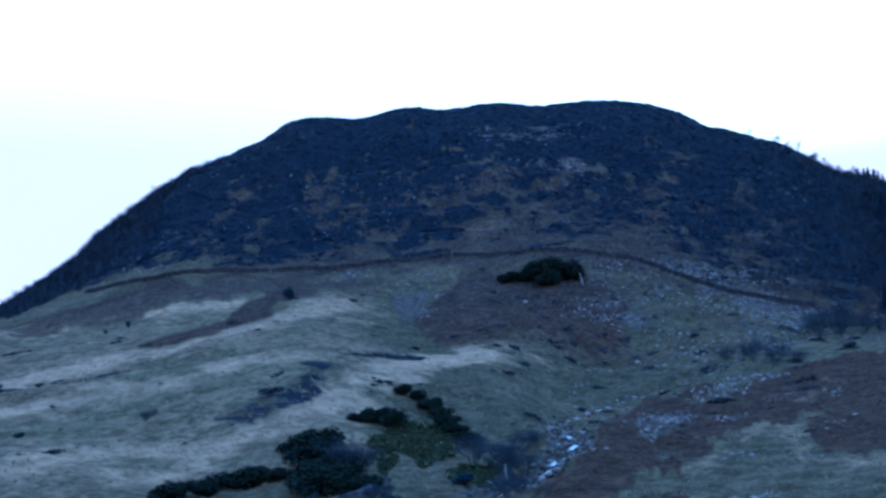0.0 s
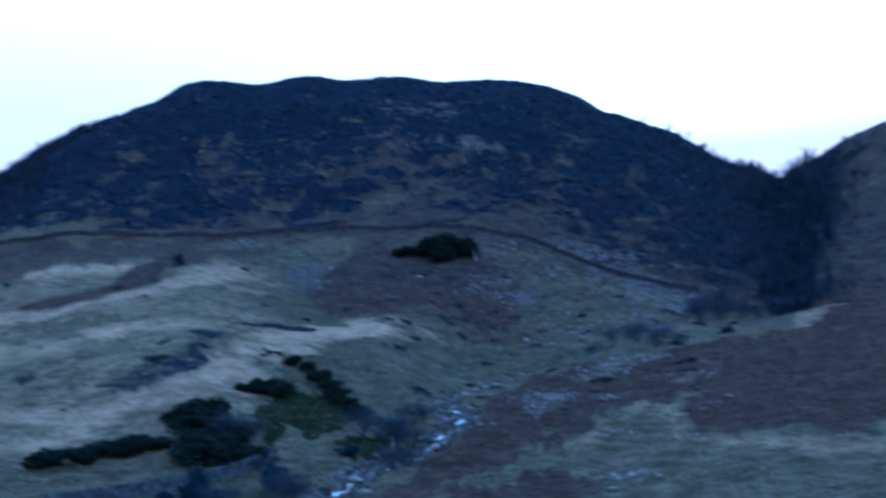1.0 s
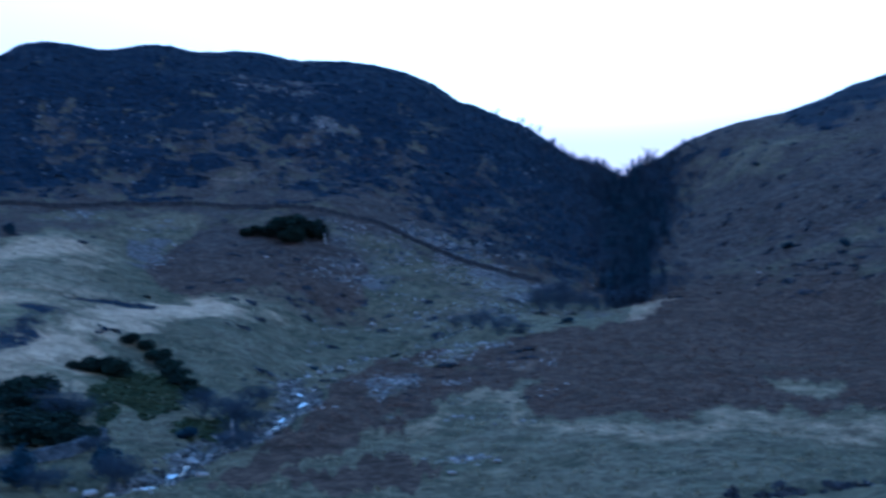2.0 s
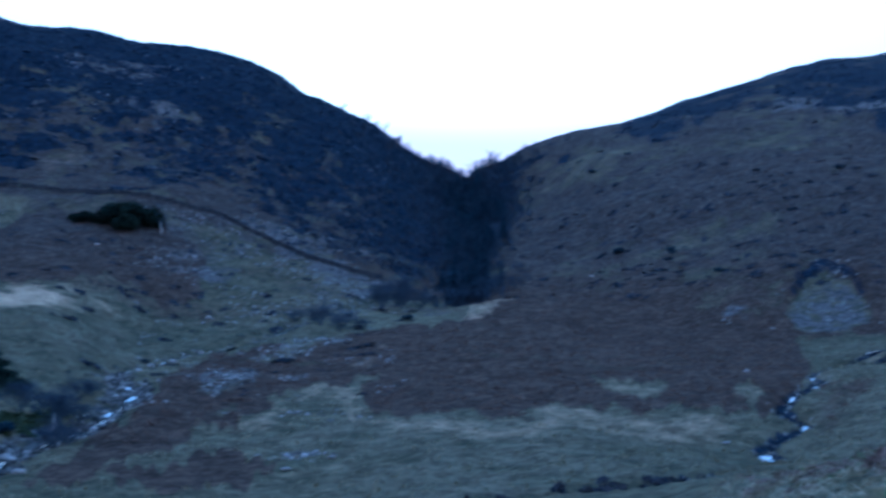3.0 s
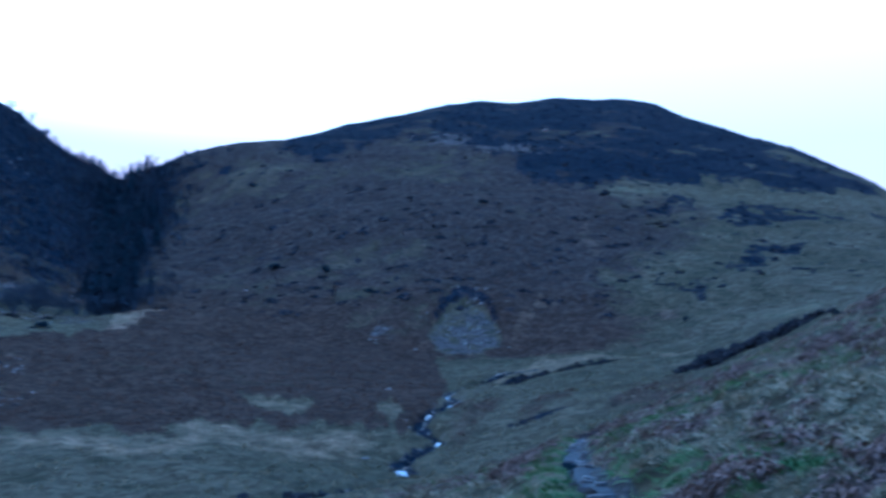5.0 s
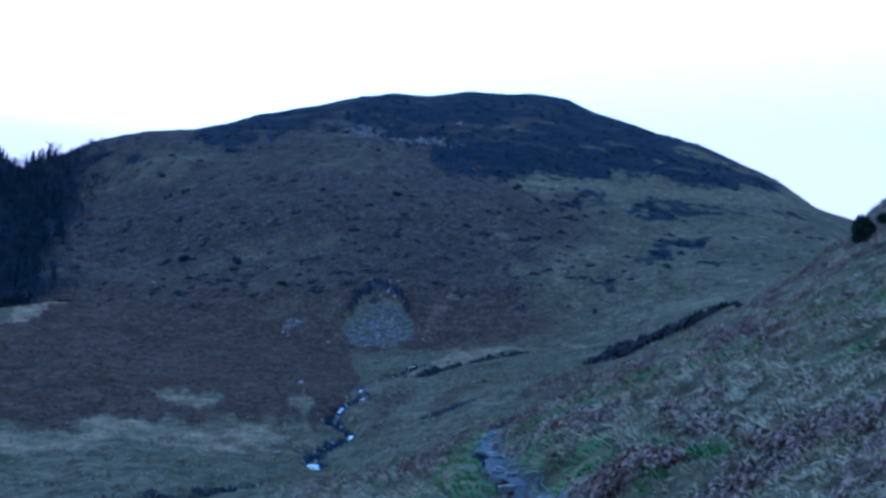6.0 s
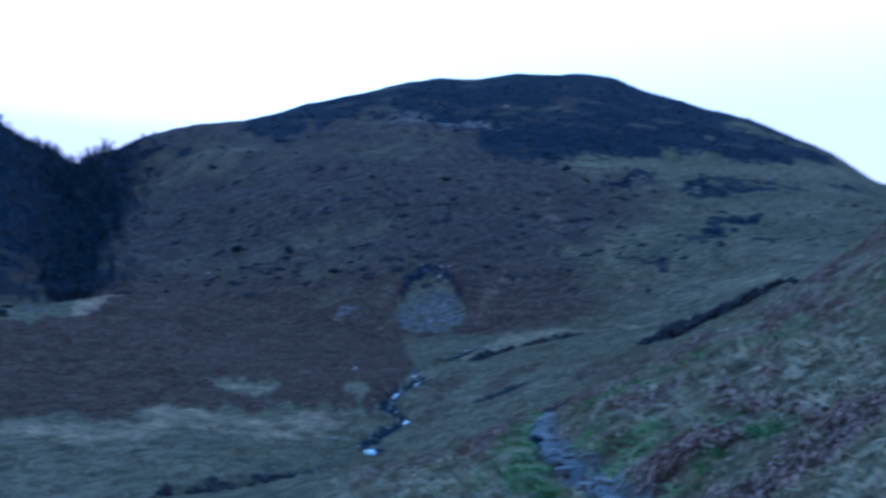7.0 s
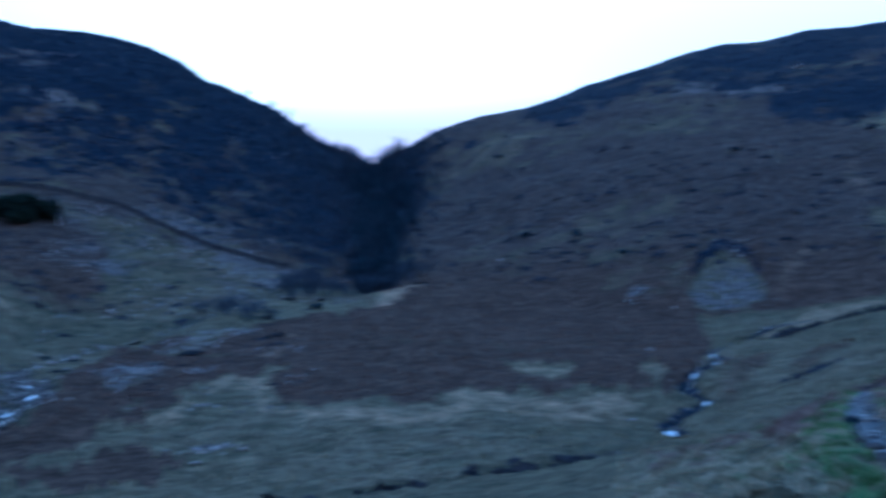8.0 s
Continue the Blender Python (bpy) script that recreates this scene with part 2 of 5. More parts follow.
SLOPE_Z = [105, 75, 5, 4, 17, 22, 24, 16.5, 15.5, 12, 16, 19, 20, 27, 23, 21, 21, 24, 27, 32, 44, 42, 100, 125]
UPPER_R = [450, 420, 350, 320, 290, 275, 275, 275, 275, 275, 280, 290, 310, 350, 310, 300, 300, 310, 320, 330, 340, 380, 450, 450]
UPPER_Z = [120, 90, 14, 15, 24, 38, 38, 39.5, 40, 40, 38, 37, 41, 47, 54, 57, 57, 59, 59, 59, 57, 50, 120, 140]
CREST_R = [560, 540, 460, 420, 380, 400, 430, 450, 460, 460, 450, 430, 420, 420, 420, 520, 580, 600, 590, 540, 480, 430, 560, 560]
# the two crests, by bearing and rise over the horizon in degrees
CREST_WEST = [(-60, 3.0), (-32, 3.4), (-26, 3.6), (-23.5, 4.5), (-22.3, 5.0), (-21.0, 6.0), (-19.6, 7.1), (-18.3, 8.2), (-17.2, 9.4), (-16.0, 10.2), (-14.3, 11.6), (-11.8, 13.2),
              (-10.1, 14.15), (-8.2, 14.8), (-7.0, 15.75), (-6.0, 16.15), (-4.0, 16.23), (-2.3, 16.1), (-0.6, 16.6), (1.1, 16.75), (2.8, 16.58), (4.3, 16.65), (5.9, 16.7), (8.3, 16.4),
              (10.0, 16.36), (11.6, 16.42), (13.1, 16.2), (14.9, 15.9), (16.9, 15.16), (17.9, 14.45), (19.4, 13.9), (22.2, 12.75), (23.6, 11.8), (24.7, 11.1), (25.5, 10.7), (26.7, 10.4), (27.8, 10.1)]
CREST_EAST = [(28.3, 10.2), (29.5, 10.8), (31.4, 11.85), (32.3, 12.15), (34.0, 12.62), (37.3, 13.16), (40.2, 14.05), (43.5, 14.9), (46.3, 15.5), (48.2, 15.86), (50.5, 15.76), (53.3, 16.24),
              (55.0, 16.13), (56.8, 16.28), (58.9, 15.95), (60.3, 15.3), (62.4, 14.75), (64.5, 13.92), (66.5, 13.34), (69.1, 12.17), (70.8, 11.35), (72.7, 9.98),
              (74.7, 9.1), (78, 8.6), (100, 15), (146, 13), (180, 10), (200, 8), (250, 4), (300, 3)]


def eased(line):
    """A line over the bearings, on a fine ring of quarter degrees from -180, eased at its corners."""
    ring = np.interp(np.arange(-220, 220, 0.25), [b - 360 for b in B_NODES] + B_NODES + [b + 360 for b in B_NODES], line * 3)
    bell = np.exp(-0.5 * (np.arange(-20, 21) / 7.0) ** 2)
    return np.convolve(ring, bell / bell.sum(), "same")[160:1601]


RING = np.arange(-180, 180.01, 0.25)
skyline = CREST_WEST + CREST_EAST
CREST_EL = np.interp(RING % 360, [b % 360 for b, e in sorted(skyline, key=lambda p: p[0] % 360)],
                     [e for b, e in sorted(skyline, key=lambda p: p[0] % 360)], period=360)
bell5 = np.array([0.06, 0.24, 0.4, 0.24, 0.06])
CREST_EL = np.convolve(np.concatenate([CREST_EL[-2:], CREST_EL, CREST_EL[:2]]), bell5, "valid")
RR = [eased(v) for v in (LIP_R, BROOK_R, FLOOR_R, FOOT_R, SLOPE_R, UPPER_R, CREST_R)]
ZZ = [eased(v) for v in (NEAR_Z, LIP_Z, BROOK_Z, FLOOR_Z, FOOT_Z, SLOPE_Z, UPPER_Z)]
CREST_Z = 1.6 + RR[-1] * np.tan(np.radians(CREST_EL))
KNOT_R = np.stack([0 * RING, 0 * RING + 5, 0.5 * RR[0].clip(44, 56), *RR, RR[-1] * 1.1, RR[-1] * 1.7, 0 * RING + 1500, 0 * RING + 2600, 0 * RING + 4600])
KNOT_Z = np.stack([0 * RING, ZZ[0] * 0.13, *ZZ, CREST_Z, CREST_Z * 1.05, CREST_Z * 0.72, 0 * RING + 50, 0 * RING + 40, 0 * RING + 30])


def pchip_slopes(x, y):
    h, d = np.diff(x, axis=0), np.diff(y, axis=0) / np.diff(x, axis=0)
    w1, w2 = 2 * h[1:] + h[:-1], h[1:] + 2 * h[:-1]
    same = d[1:] * d[:-1] > 0
    safe = lambda v: np.where(np.abs(v) < 1e-9, 1e-9, v)
    inner = np.where(same, (w1 + w2) / (w1 / safe(d[:-1]) + w2 / safe(d[1:])), 0)
    return np.concatenate([d[:1], inner, d[-1:]])


KNOT_M = pchip_slopes(KNOT_R, KNOT_Z)


def lattice(ix, iy, seed):
    v = np.sin(ix * 127.1 + iy * 311.7 + seed * 74.7) * 43758.5453
    return v - np.floor(v)


def noise2(x, y, seed=0):
    """Smooth value noise, -1 to 1, over cells of one unit."""
    ix, iy = np.floor(x), np.floor(y)
    u, v = x - ix, y - iy
    u, v = u * u * u * (u * (6 * u - 15) + 10), v * v * v * (v * (6 * v - 15) + 10)
    a, b, c, d = lattice(ix, iy, seed), lattice(ix + 1, iy, seed), lattice(ix, iy + 1, seed), lattice(ix + 1, iy + 1, seed)
    return 2 * (a + (b - a) * u + (c - a) * v + (a - b - c + d) * u * v) - 1


def fractal(x, y, size, octaves=4, seed=0, fall=0.5):
    total, gain = 0, 1.0
    for k in range(octaves):
        total = total + gain * noise2(x / size * 2 ** k + 17 * k, y / size * 2 ** k - 9 * k, seed + k)
        gain *= fall
    return total


def ramp(v, a, b):
    t = np.clip((v - a) / (b - a), 0, 1)
    return t * t * (3 - 2 * t)


def polar(b, r):
    return r * math.sin(radians(b)), r * math.cos(radians(b))


def along(points, steps=6):
    """A smooth line in plan through (bearing, distance) points."""
    p = np.array([polar(b, r) for b, r in points])
    p = np.concatenate([[2 * p[0] - p[1]], p, [2 * p[-1] - p[-2]]])
    out = []
    for i in range(1, len(p) - 2):
        for t in np.linspace(0, 1, steps, endpoint=False):
            out.append(0.5 * (2 * p[i] + (p[i + 1] - p[i - 1]) * t + (2 * p[i - 1] - 5 * p[i] + 4 * p[i + 1] - p[i + 2]) * t * t
                              + (3 * p[i] - p[i - 1] - 3 * p[i + 1] + p[i + 2]) * t ** 3))
    return np.array(out + [p[-2]])


def off_line(x, y, line):
    """The distance of places from a line in plan."""
    best = np.full(np.shape(x), 1e9)
    for (ax, ay), (bx, by) in zip(line[:-1], line[1:]):
        dx, dy = bx - ax, by - ay
        t = np.clip(((x - ax) * dx + (y - ay) * dy) / (dx * dx + dy * dy + 1e-9), 0, 1)
        best = np.minimum(best, np.hypot(x - ax - t * dx, y - ay - t * dy))
    return best


BROOK_WEST = along([(-40, 66), (-22, 68), (-8, 73), (-0.1, 80), (2.1, 87), (3.7, 96), (5.0, 100), (6.3, 104), (7.8, 109), (8.6, 116), (9.5, 123),
                    (8.7, 132), (8.2, 142), (9.8, 155), (10.9, 164), (11.7, 171), (14.6, 180), (19, 200), (24, 226), (27.4, 262)])
BROOK_EAST = along([(-3, 76), (10, 66), (22, 62), (32, 63), (37.1, 66), (39.8, 68), (41.4, 70), (43.6, 75), (44.7, 81), (45.6, 89), (44.9, 95),
                    (45.1, 100), (46.3, 104), (47.0, 106), (46.6, 109), (45.7, 112), (46.3, 116), (47.3, 124), (47.7, 129), (47.3, 138), (48.1, 150),
                    (50.1, 161), (52.3, 173)])
PATH_LINE = along([(-150, 7), (-140, 3), (-30, 0.2), (66, 3.5), (63, 8), (59.2, 11.6), (57.3, 14.2), (55.9, 16.3), (55.2, 19.6), (55.0, 24.4), (55.3, 31), (57, 37), (60, 46), (66, 64)])
SIDE_DITCH = along([(61.2, 138), (62.6, 147), (64.4, 158), (66.2, 167), (67.6, 172)])
GULLY = along([(27.2, 225), (27.7, 270), (27.4, 330), (27.9, 390), (27.7, 470)])
DITCHES = [along(p) for p in ([(-22.7, 169), (-20.2, 171), (-17.0, 170), (-13.0, 170), (-9.3, 169), (-5.7, 170), (-3.1, 171), (0.5, 179)],
           [(50.2, 150), (51.5, 158), (53.7, 169.5), (55.8, 176.5), (56.9, 181)],
           [(51.7, 108), (53.1, 109), (54.5, 110.5)],
           [(57.9, 185), (59.4, 185)])]
FERN_BANDS = [along(p) for p in ([(-14.0, 186), (-11.5, 199), (-8.9, 222), (-6.6, 244)],
              [(-22.7, 252), (-21.0, 262), (-17.0, 262), (-13.0, 258)])]
# pale grass on the moor's crests, their lit tops painted in, and broad greener hollows for the shading between: line,
# half width
PALE_BANDS = [(along(p), w) for p, w in (([(-21.0, 232), (-17.9, 238), (-13.9, 235), (-9.2, 229)], 9), ([(-22.7, 174), (-18.4, 179), (-13.3, 184), (-8.9, 197), (-4.7, 226)], 7),
              ([(-24, 151), (-17.0, 157), (-13.0, 155)], 6), ([(-10.9, 160), (-8.6, 161), (-5.7, 162)], 6),
              ([(-21.0, 121), (-15.2, 122), (-10.0, 123), (-6.5, 128), (-3.2, 146), (0.8, 172), (4.6, 189)], 5), ([(-22.6, 116), (-18.4, 114), (-14.0, 113)], 4))]
GREEN_BANDS = [(along(p), w) for p, w in (([(-12.7, 166), (-8.6, 174), (-5.4, 180)], 8), ([(-19, 136), (-13.1, 138), (-9.0, 140)], 12), ([(-24, 138), (-19.3, 144)], 7),
               ([(-16, 208), (-12, 212), (-10, 214)], 8), ([(-2.5, 124), (-0.8, 118), (1.5, 121), (3.0, 117)], 6.5))]
FLECK_BAND = along([(-9.7, 131), (-7.7, 136), (-6.4, 143), (-5.4, 152), (-4.8, 158)])
BROW_EDGE = along([(55.2, 34.5), (56.4, 36.5), (58.0, 40), (59.5, 43)])
SCAR_X, SCAR_Y = polar(48.2, 207)


def height(x, y):
    x, y = np.asarray(x, float), np.asarray(y, float)
    r, b = np.hypot(x, y), np.degrees(np.arctan2(x, y))
    f = (b + 180) / 0.25
    i0 = np.clip(np.floor(f).astype(int), 0, len(RING) - 2)
    z = 0
    for i, w in ((i0, 1 - (f - i0)), (i0 + 1, f - i0)):
        kr, kz, km = KNOT_R[:, i], KNOT_Z[:, i], KNOT_M[:, i]
        k = np.clip((r[None] >= kr).sum(0) - 1, 0, len(KNOT_R) - 2)
        pick = lambda a, n: np.take_along_axis(a, n[None], 0)[0]
        x0, x1 = pick(kr, k), pick(kr, k + 1)
        t, h = (r - x0) / (x1 - x0), x1 - x0
        z = z + w * ((2 * t ** 3 - 3 * t * t + 1) * pick(kz, k) + (t ** 3 - 2 * t * t + t) * h * pick(km, k)
                     + (3 * t * t - 2 * t ** 3) * pick(kz, k + 1) + (t ** 3 - t * t) * h * pick(km, k + 1))
    hill = ramp(r, 150, 260) * (1 - 0.45 * ramp(r, 360, 430))
    west = ramp(-b, -29, -24)
    # broad folds, hummocks, crags
    z = z + hill * (1.7 * fractal(x, y, 52, 3, 3) + 0.55 * fractal(x, y, 11, 3, 5))
    crag = np.abs(fractal(x, y + 0.6 * z, 24, 4, 11))
    z = z + hill * west * ramp(r, 270, 310) * 2.2 * (0.5 - crag)
    z = z + ramp(r, 40, 90) * (1 - hill) * (0.6 * fractal(x, y, 23, 3, 7) + 0.22 * fractal(x, y, 4.2, 3, 8))
    z = z + ramp(r, 3, 10) * (1 - ramp(r, 60, 110)) * (0.2 * fractal(x, y, 5.5, 2, 13) + 0.17 * fractal(x, y, 1.3, 3, 14))
    # the brooks in their beds, the ravine, the landslip, the trodden path
    for line, wide, deep in ((BROOK_WEST, 2.6, 1.2), (BROOK_EAST, 1.1, 1.1), (SIDE_DITCH, 1.8, 1.5), (GULLY, 13, 3), *((p, 1.3, 0.7) for p in DITCHES), (BROW_EDGE, 0.5, 0.3)):
        near = (np.abs(x - line[:, 0].mean()) < np.ptp(line[:, 0]) / 2 + 4 * wide) & (np.abs(y - line[:, 1].mean()) < np.ptp(line[:, 1]) / 2 + 4 * wide)
        if near.any():
            d = off_line(x[near], y[near], line)
            z[near] -= deep * np.exp(-(d / wide) ** 2)
    sx, sy = x - SCAR_X, y - SCAR_Y
    up = (sx * SCAR_X + sy * SCAR_Y) / math.hypot(SCAR_X, SCAR_Y)
    side = (sx * SCAR_Y - sy * SCAR_X) / math.hypot(SCAR_X, SCAR_Y)
    bowl = ramp(1 - np.hypot(side / 8.5, up / 20), 0.0, 0.25)
    z = z - 2.0 * bowl * ramp(up, -14, 12)
    near = (r < 80) & (b > 30)
    if near.any():
        d = off_line(x[near], y[near], PATH_LINE)
        z[near] -= 0.16 * np.exp(-(d / 0.55) ** 4)
    return z


def drop(b, r, sink=0.0):
    """The place on the ground at a bearing and distance."""
    x, y = polar(b, r)
    return Vector((x, y, float(height([x], [y])[0]) - sink))


# ---------------------------------------------------------------- ground
def patches(x, y, spots, soft=0.55):
    """How far places lie inside ragged patches (bearing, distance, half width, half depth in metres)."""
    total = np.zeros(np.shape(x))
    wob = 0.40 * fractal(x, y, 7, 3, 31) + 0.35 * fractal(x, y, 26, 3, 33)
    for b, r, wide, deep in spots:
        cx, cy = polar(b, r)
        up = ((x - cx) * cx + (y - cy) * cy) / r
        side = ((x - cx) * cy - (y - cy) * cx) / r
        total = np.maximum(total, ramp(1 + wob - np.hypot(side / wide, up / deep), 0, soft))
    return total


BRACKEN = [(-6.9, 244, 3.5, 16.5), (51.3, 24, 1.0, 6.0)]
HEATHER = [(71.4, 206, 4.1, 6.0), (38.2, 374, 8.3, 7.5), (31.2, 388, 10.0, 4.1), (33.1, 400, 9.0, 8.0), (39.1, 362, 10.0, 7.0), (33.6, 375, 3.0, 5.0),
           (48.3, 228, 5.3, 2.0), (47.2, 221, 1.3, 1.7), (49.9, 221, 1.0, 4.3), (48.4, 219, 3.2, 2.8), (17.3, 304, 20.0, 23.6), (-2.4, 342, 39.9, 26.1), (-10.7, 318, 26.6, 18.8)]
SCREE = [(17.1, 263, 10.1, 8.6), (15.5, 267, 2.6, 13.5), (19.9, 234, 12.2, 5.7), (21.3, 223, 6.8, 4.8), (18.5, 243, 7.7, 4.7),
           (0.7, 257, 6.0, 11.5), (1.0, 233, 4.1, 10.6), (-3.6, 264, 9.2, 8.3), (13.0, 225, 6.2, 8.0), (-15.2, 291, 9.4, 10.8),
           (9.5, 344, 18.1, 9.1), (8.3, 381, 26.6, 14.1), (48.1, 206, 7.7, 14.4), (48.5, 224, 5.2, 3.7), (43.2, 203, 2.5, 3.6),
           (46.7, 388, 13.7, 13.8), (50.8, 381, 13.5, 13.9), (13.7, 138, 5.5, 10.6), (18.3, 138, 3.1, 3.8), (18.9, 88, 3.0, 2.5)]
GREEN = [(-8.4, 146, 11.2, 16.8), (-15.5, 156, 10.4, 21.2), (-5.7, 160, 5.4, 9.4), (-0.7, 119, 5.4, 9.1),
           (-18.4, 139, 8.4, 11.1), (54.2, 17, 0.6, 6.0), (67.2, 12, 1.1, 1.8), (61.0, 14, 0.7, 2.4), (57.5, 334, 12, 5),
           (66.6, 195, 12, 16), (52.5, 217, 4.4, 12.7), (10.0, 313, 10.8, 3.3), (-0.0, 126, 4.3, 6.8), (64.0, 93, 9.0, 23.2)]
PALE = [(-13.9, 230, 23.4, 12.5), (-17.6, 186, 19.0, 7.4), (-7.7, 165, 6.4, 5.7), (-12.5, 117, 13.0, 5.4), (-7.1, 126, 7.7, 3.2),
           (-7.6, 192, 6.3, 17.5), (5.5, 196, 7.9, 7.5), (-3.0, 208, 8.5, 20.4), (-1.2, 167, 5.7, 15.6), 
           (7.4, 191, 6.5, 7.4),]
FIELD_EDGE = [(7.9, 93), (11.9, 100), (16.2, 109), (18.4, 125), (20.3, 131), (21.7, 122), (22.5, 111), (25.9, 105), (29.1, 103), (31.1, 106), (32.5, 110), (34.1, 114.5), (36, 111), (40, 108), (43.7, 110.5), (45.8, 114)]


# outlines of the land cover, by bearing and distance
FERN_FAN = [(5.9, 92), (7.9, 93), (9.4, 95), (11.9, 100), (14.1, 105), (16.2, 109), (17.0, 114), (16.7, 122), (18.4, 126), (20.3, 131), (21.5, 136), (23.1, 136), (23.0, 132), (22.0, 130), (21.7, 122), (22.5, 111), (23.4, 108), (25.9, 105), (27.8, 109), (29.1, 103), (31.0, 102), (32.3, 100), (31.1, 106), (32.5, 110), (34.1, 114), (36.0, 111), (39.9, 108), (43.7, 110), (45.8, 114), (46.7, 123), (47.3, 148), (46.9, 182), (46.5, 192), (40.5, 200), (34.0, 204), (30.2, 204), (28.6, 191), (25.8, 190), (23.3, 188), (20.8, 178), (18.3, 171), (16.1, 174), (13.9, 168), (12.1, 152), (10.6, 126), (9.4, 108), (7.5, 102)]
FERN_LOW = [(8.0, 83), (10.7, 86), (13.2, 90), (15.3, 92), (15.7, 86), (18.0, 82), (16.7, 79), (15.4, 76), (11.8, 76), (8.2, 76)]
FERN_STRIP = [(8.9, 104), (7.7, 99), (5.9, 88), (3.7, 78), (6.6, 78), (8.4, 84), (10.9, 93), (13.7, 100), (15.8, 105), (16.7, 112), (15.2, 111), (12.7, 105), (10.9, 104)]
FERN_HOLLY = [(0.3, 228), (0.8, 201), (2.1, 193), (7.4, 207), (8.9, 207), (11.4, 204), (12.4, 214), (12.8, 236), (11.3, 250), (9.2, 260), (5.9, 258), (3.6, 258), (1.9, 242)]
GRASS_ISLES = [[(35.3, 135), (36.9, 132), (38.2, 130), (39.6, 126), (38.6, 116), (37.3, 123), (35.9, 128)], [(43.1, 123), (43.9, 129), (44.8, 120), (44.2, 114), (43.2, 116)]]
BANK_TOP = [(50.4, 162), (52.5, 186), (55.6, 188), (58.8, 188), (61.4, 177), (61.4, 168), (58.8, 182), (56.9, 184), (55.0, 177), (52.5, 167), (50.9, 158), (49.3, 144)]
SPUR = [(27.7, 192), (28.1, 210), (28.9, 225), (30.5, 227), (30.8, 218), (29.7, 211), (29.9, 202), (29.9, 196), (28.8, 192)]
TAN_BROW = [(30.9, 401), (33.3, 404), (36.8, 405), (39.5, 382), (42.8, 381), (46.7, 376), (48.1, 348), (50.1, 328), (48.9, 295), (44.3, 297), (39.1, 313), (34.2, 348), (30.9, 382)]
HEATH_CAP = [(36.5, 457), (40.4, 472), (45.3, 514), (48.2, 523), (53.4, 546), (58.4, 582), (59.7, 549), (61.8, 537), (64.9, 524), (68.2, 502), (70.2, 488), (71.8, 482), (71.1, 420), (69.1, 398), (67.6, 368), (64.9, 376), (62.1, 377), (61.5, 364), (58.6, 356), (57.2, 353), (56.3, 333), (54.0, 335), (51.7, 338), (50.0, 367), (48.0, 368), (46.1, 374), (44.1, 387), (42.1, 384), (40.2, 373), (38.2, 365), (37.2, 387)]
EAST_PALE = [(56.9, 332), (60.2, 357), (62.8, 371), (66.4, 373), (69.7, 387), (72.4, 422), (70.5, 366), (67.6, 352), (64.3, 348), (61.2, 341), (58.6, 330)]
KNOLLS = [[(58.0, 310), (59.2, 322), (61.5, 342), (61.6, 309), (60.5, 306), (58.6, 302)],
          [(62.2, 301), (63.4, 320), (64.0, 348), (66.8, 345), (68.5, 342), (69.7, 324), (66.8, 321), (64.3, 296)],
          [(62.9, 253), (63.8, 272), (66.1, 288), (67.9, 295), (66.2, 270), (64.8, 250), (64.4, 240)],
          [(65.7, 246), (67.9, 260), (68.2, 243), (66.5, 234)],
          [(59.7, 232), (62.0, 236), (62.3, 226), (60.7, 224)],
          [(70.5, 357), (72.5, 392), (72.4, 365), (71.0, 345)]]
SLIP_SIDE = [(50.8, 207), (51.4, 219), (52.4, 225), (53.6, 217), (52.4, 212), (51.6, 207), (51.4, 200), (50.9, 195)]
SLIP_WEST = [(42.6, 206), (43.8, 208), (44.3, 201), (43.0, 200)]
MOSS = [(-2.7, 115), (-2.1, 121), (-0.4, 128), (0.9, 135), (2.3, 132), (3.5, 120), (2.3, 113), (-0.1, 108), (-2.4, 107)]
MOOR_FERN = [[(-22.3, 229), (-20.6, 255), (-18.0, 265), (-14.9, 268), (-12.5, 272), (-6.2, 268), (-5.0, 260), (-7.8, 242), (-9.7, 235), (-12.5, 241), (-13.7, 237), (-15.2, 228), (-18.6, 229)],
             [(-9.7, 264), (-5.3, 269), (-2.7, 261), (-0.8, 256), (-1.1, 247), (-4.0, 243), (-5.9, 232), (-8.1, 235)]]
RIDGE_WOOD = [(-22.3, 308), (-22.3, 430), (-19.5, 430), (-16.4, 430), (-12.5, 430), (-10.1, 430), (-9.5, 362), (-10.8, 334), (-12.5, 312), (-14.0, 300), (-16.4, 294), (-19.2, 303), (-20.9, 303)]
SCREE_BEDS = [[(16.3, 264), (19.2, 253), (22.8, 236), (23.6, 230), (21.8, 216), (20.6, 219), (18.5, 234), (16.7, 246)],
              [(14.9, 272), (17.4, 270), (21.1, 273), (22.6, 258), (21.7, 248), (18.6, 253), (15.8, 264)],
              [(12.5, 126), (13.1, 140), (15.3, 152), (16.2, 144), (14.6, 127), (13.4, 119)],
              [(15.5, 160), (17.0, 168), (18.2, 177), (20.7, 178), (21.6, 172), (19.1, 163), (17.0, 158)],
              [(-0.8, 256), (1.4, 267), (2.3, 261), (1.6, 242), (0.5, 220), (-0.8, 226)]]
MOSS_BY_BROOK = [(2.2, 103), (3.5, 109), (5.1, 110), (5.5, 108), (4.1, 103), (2.7, 101)]
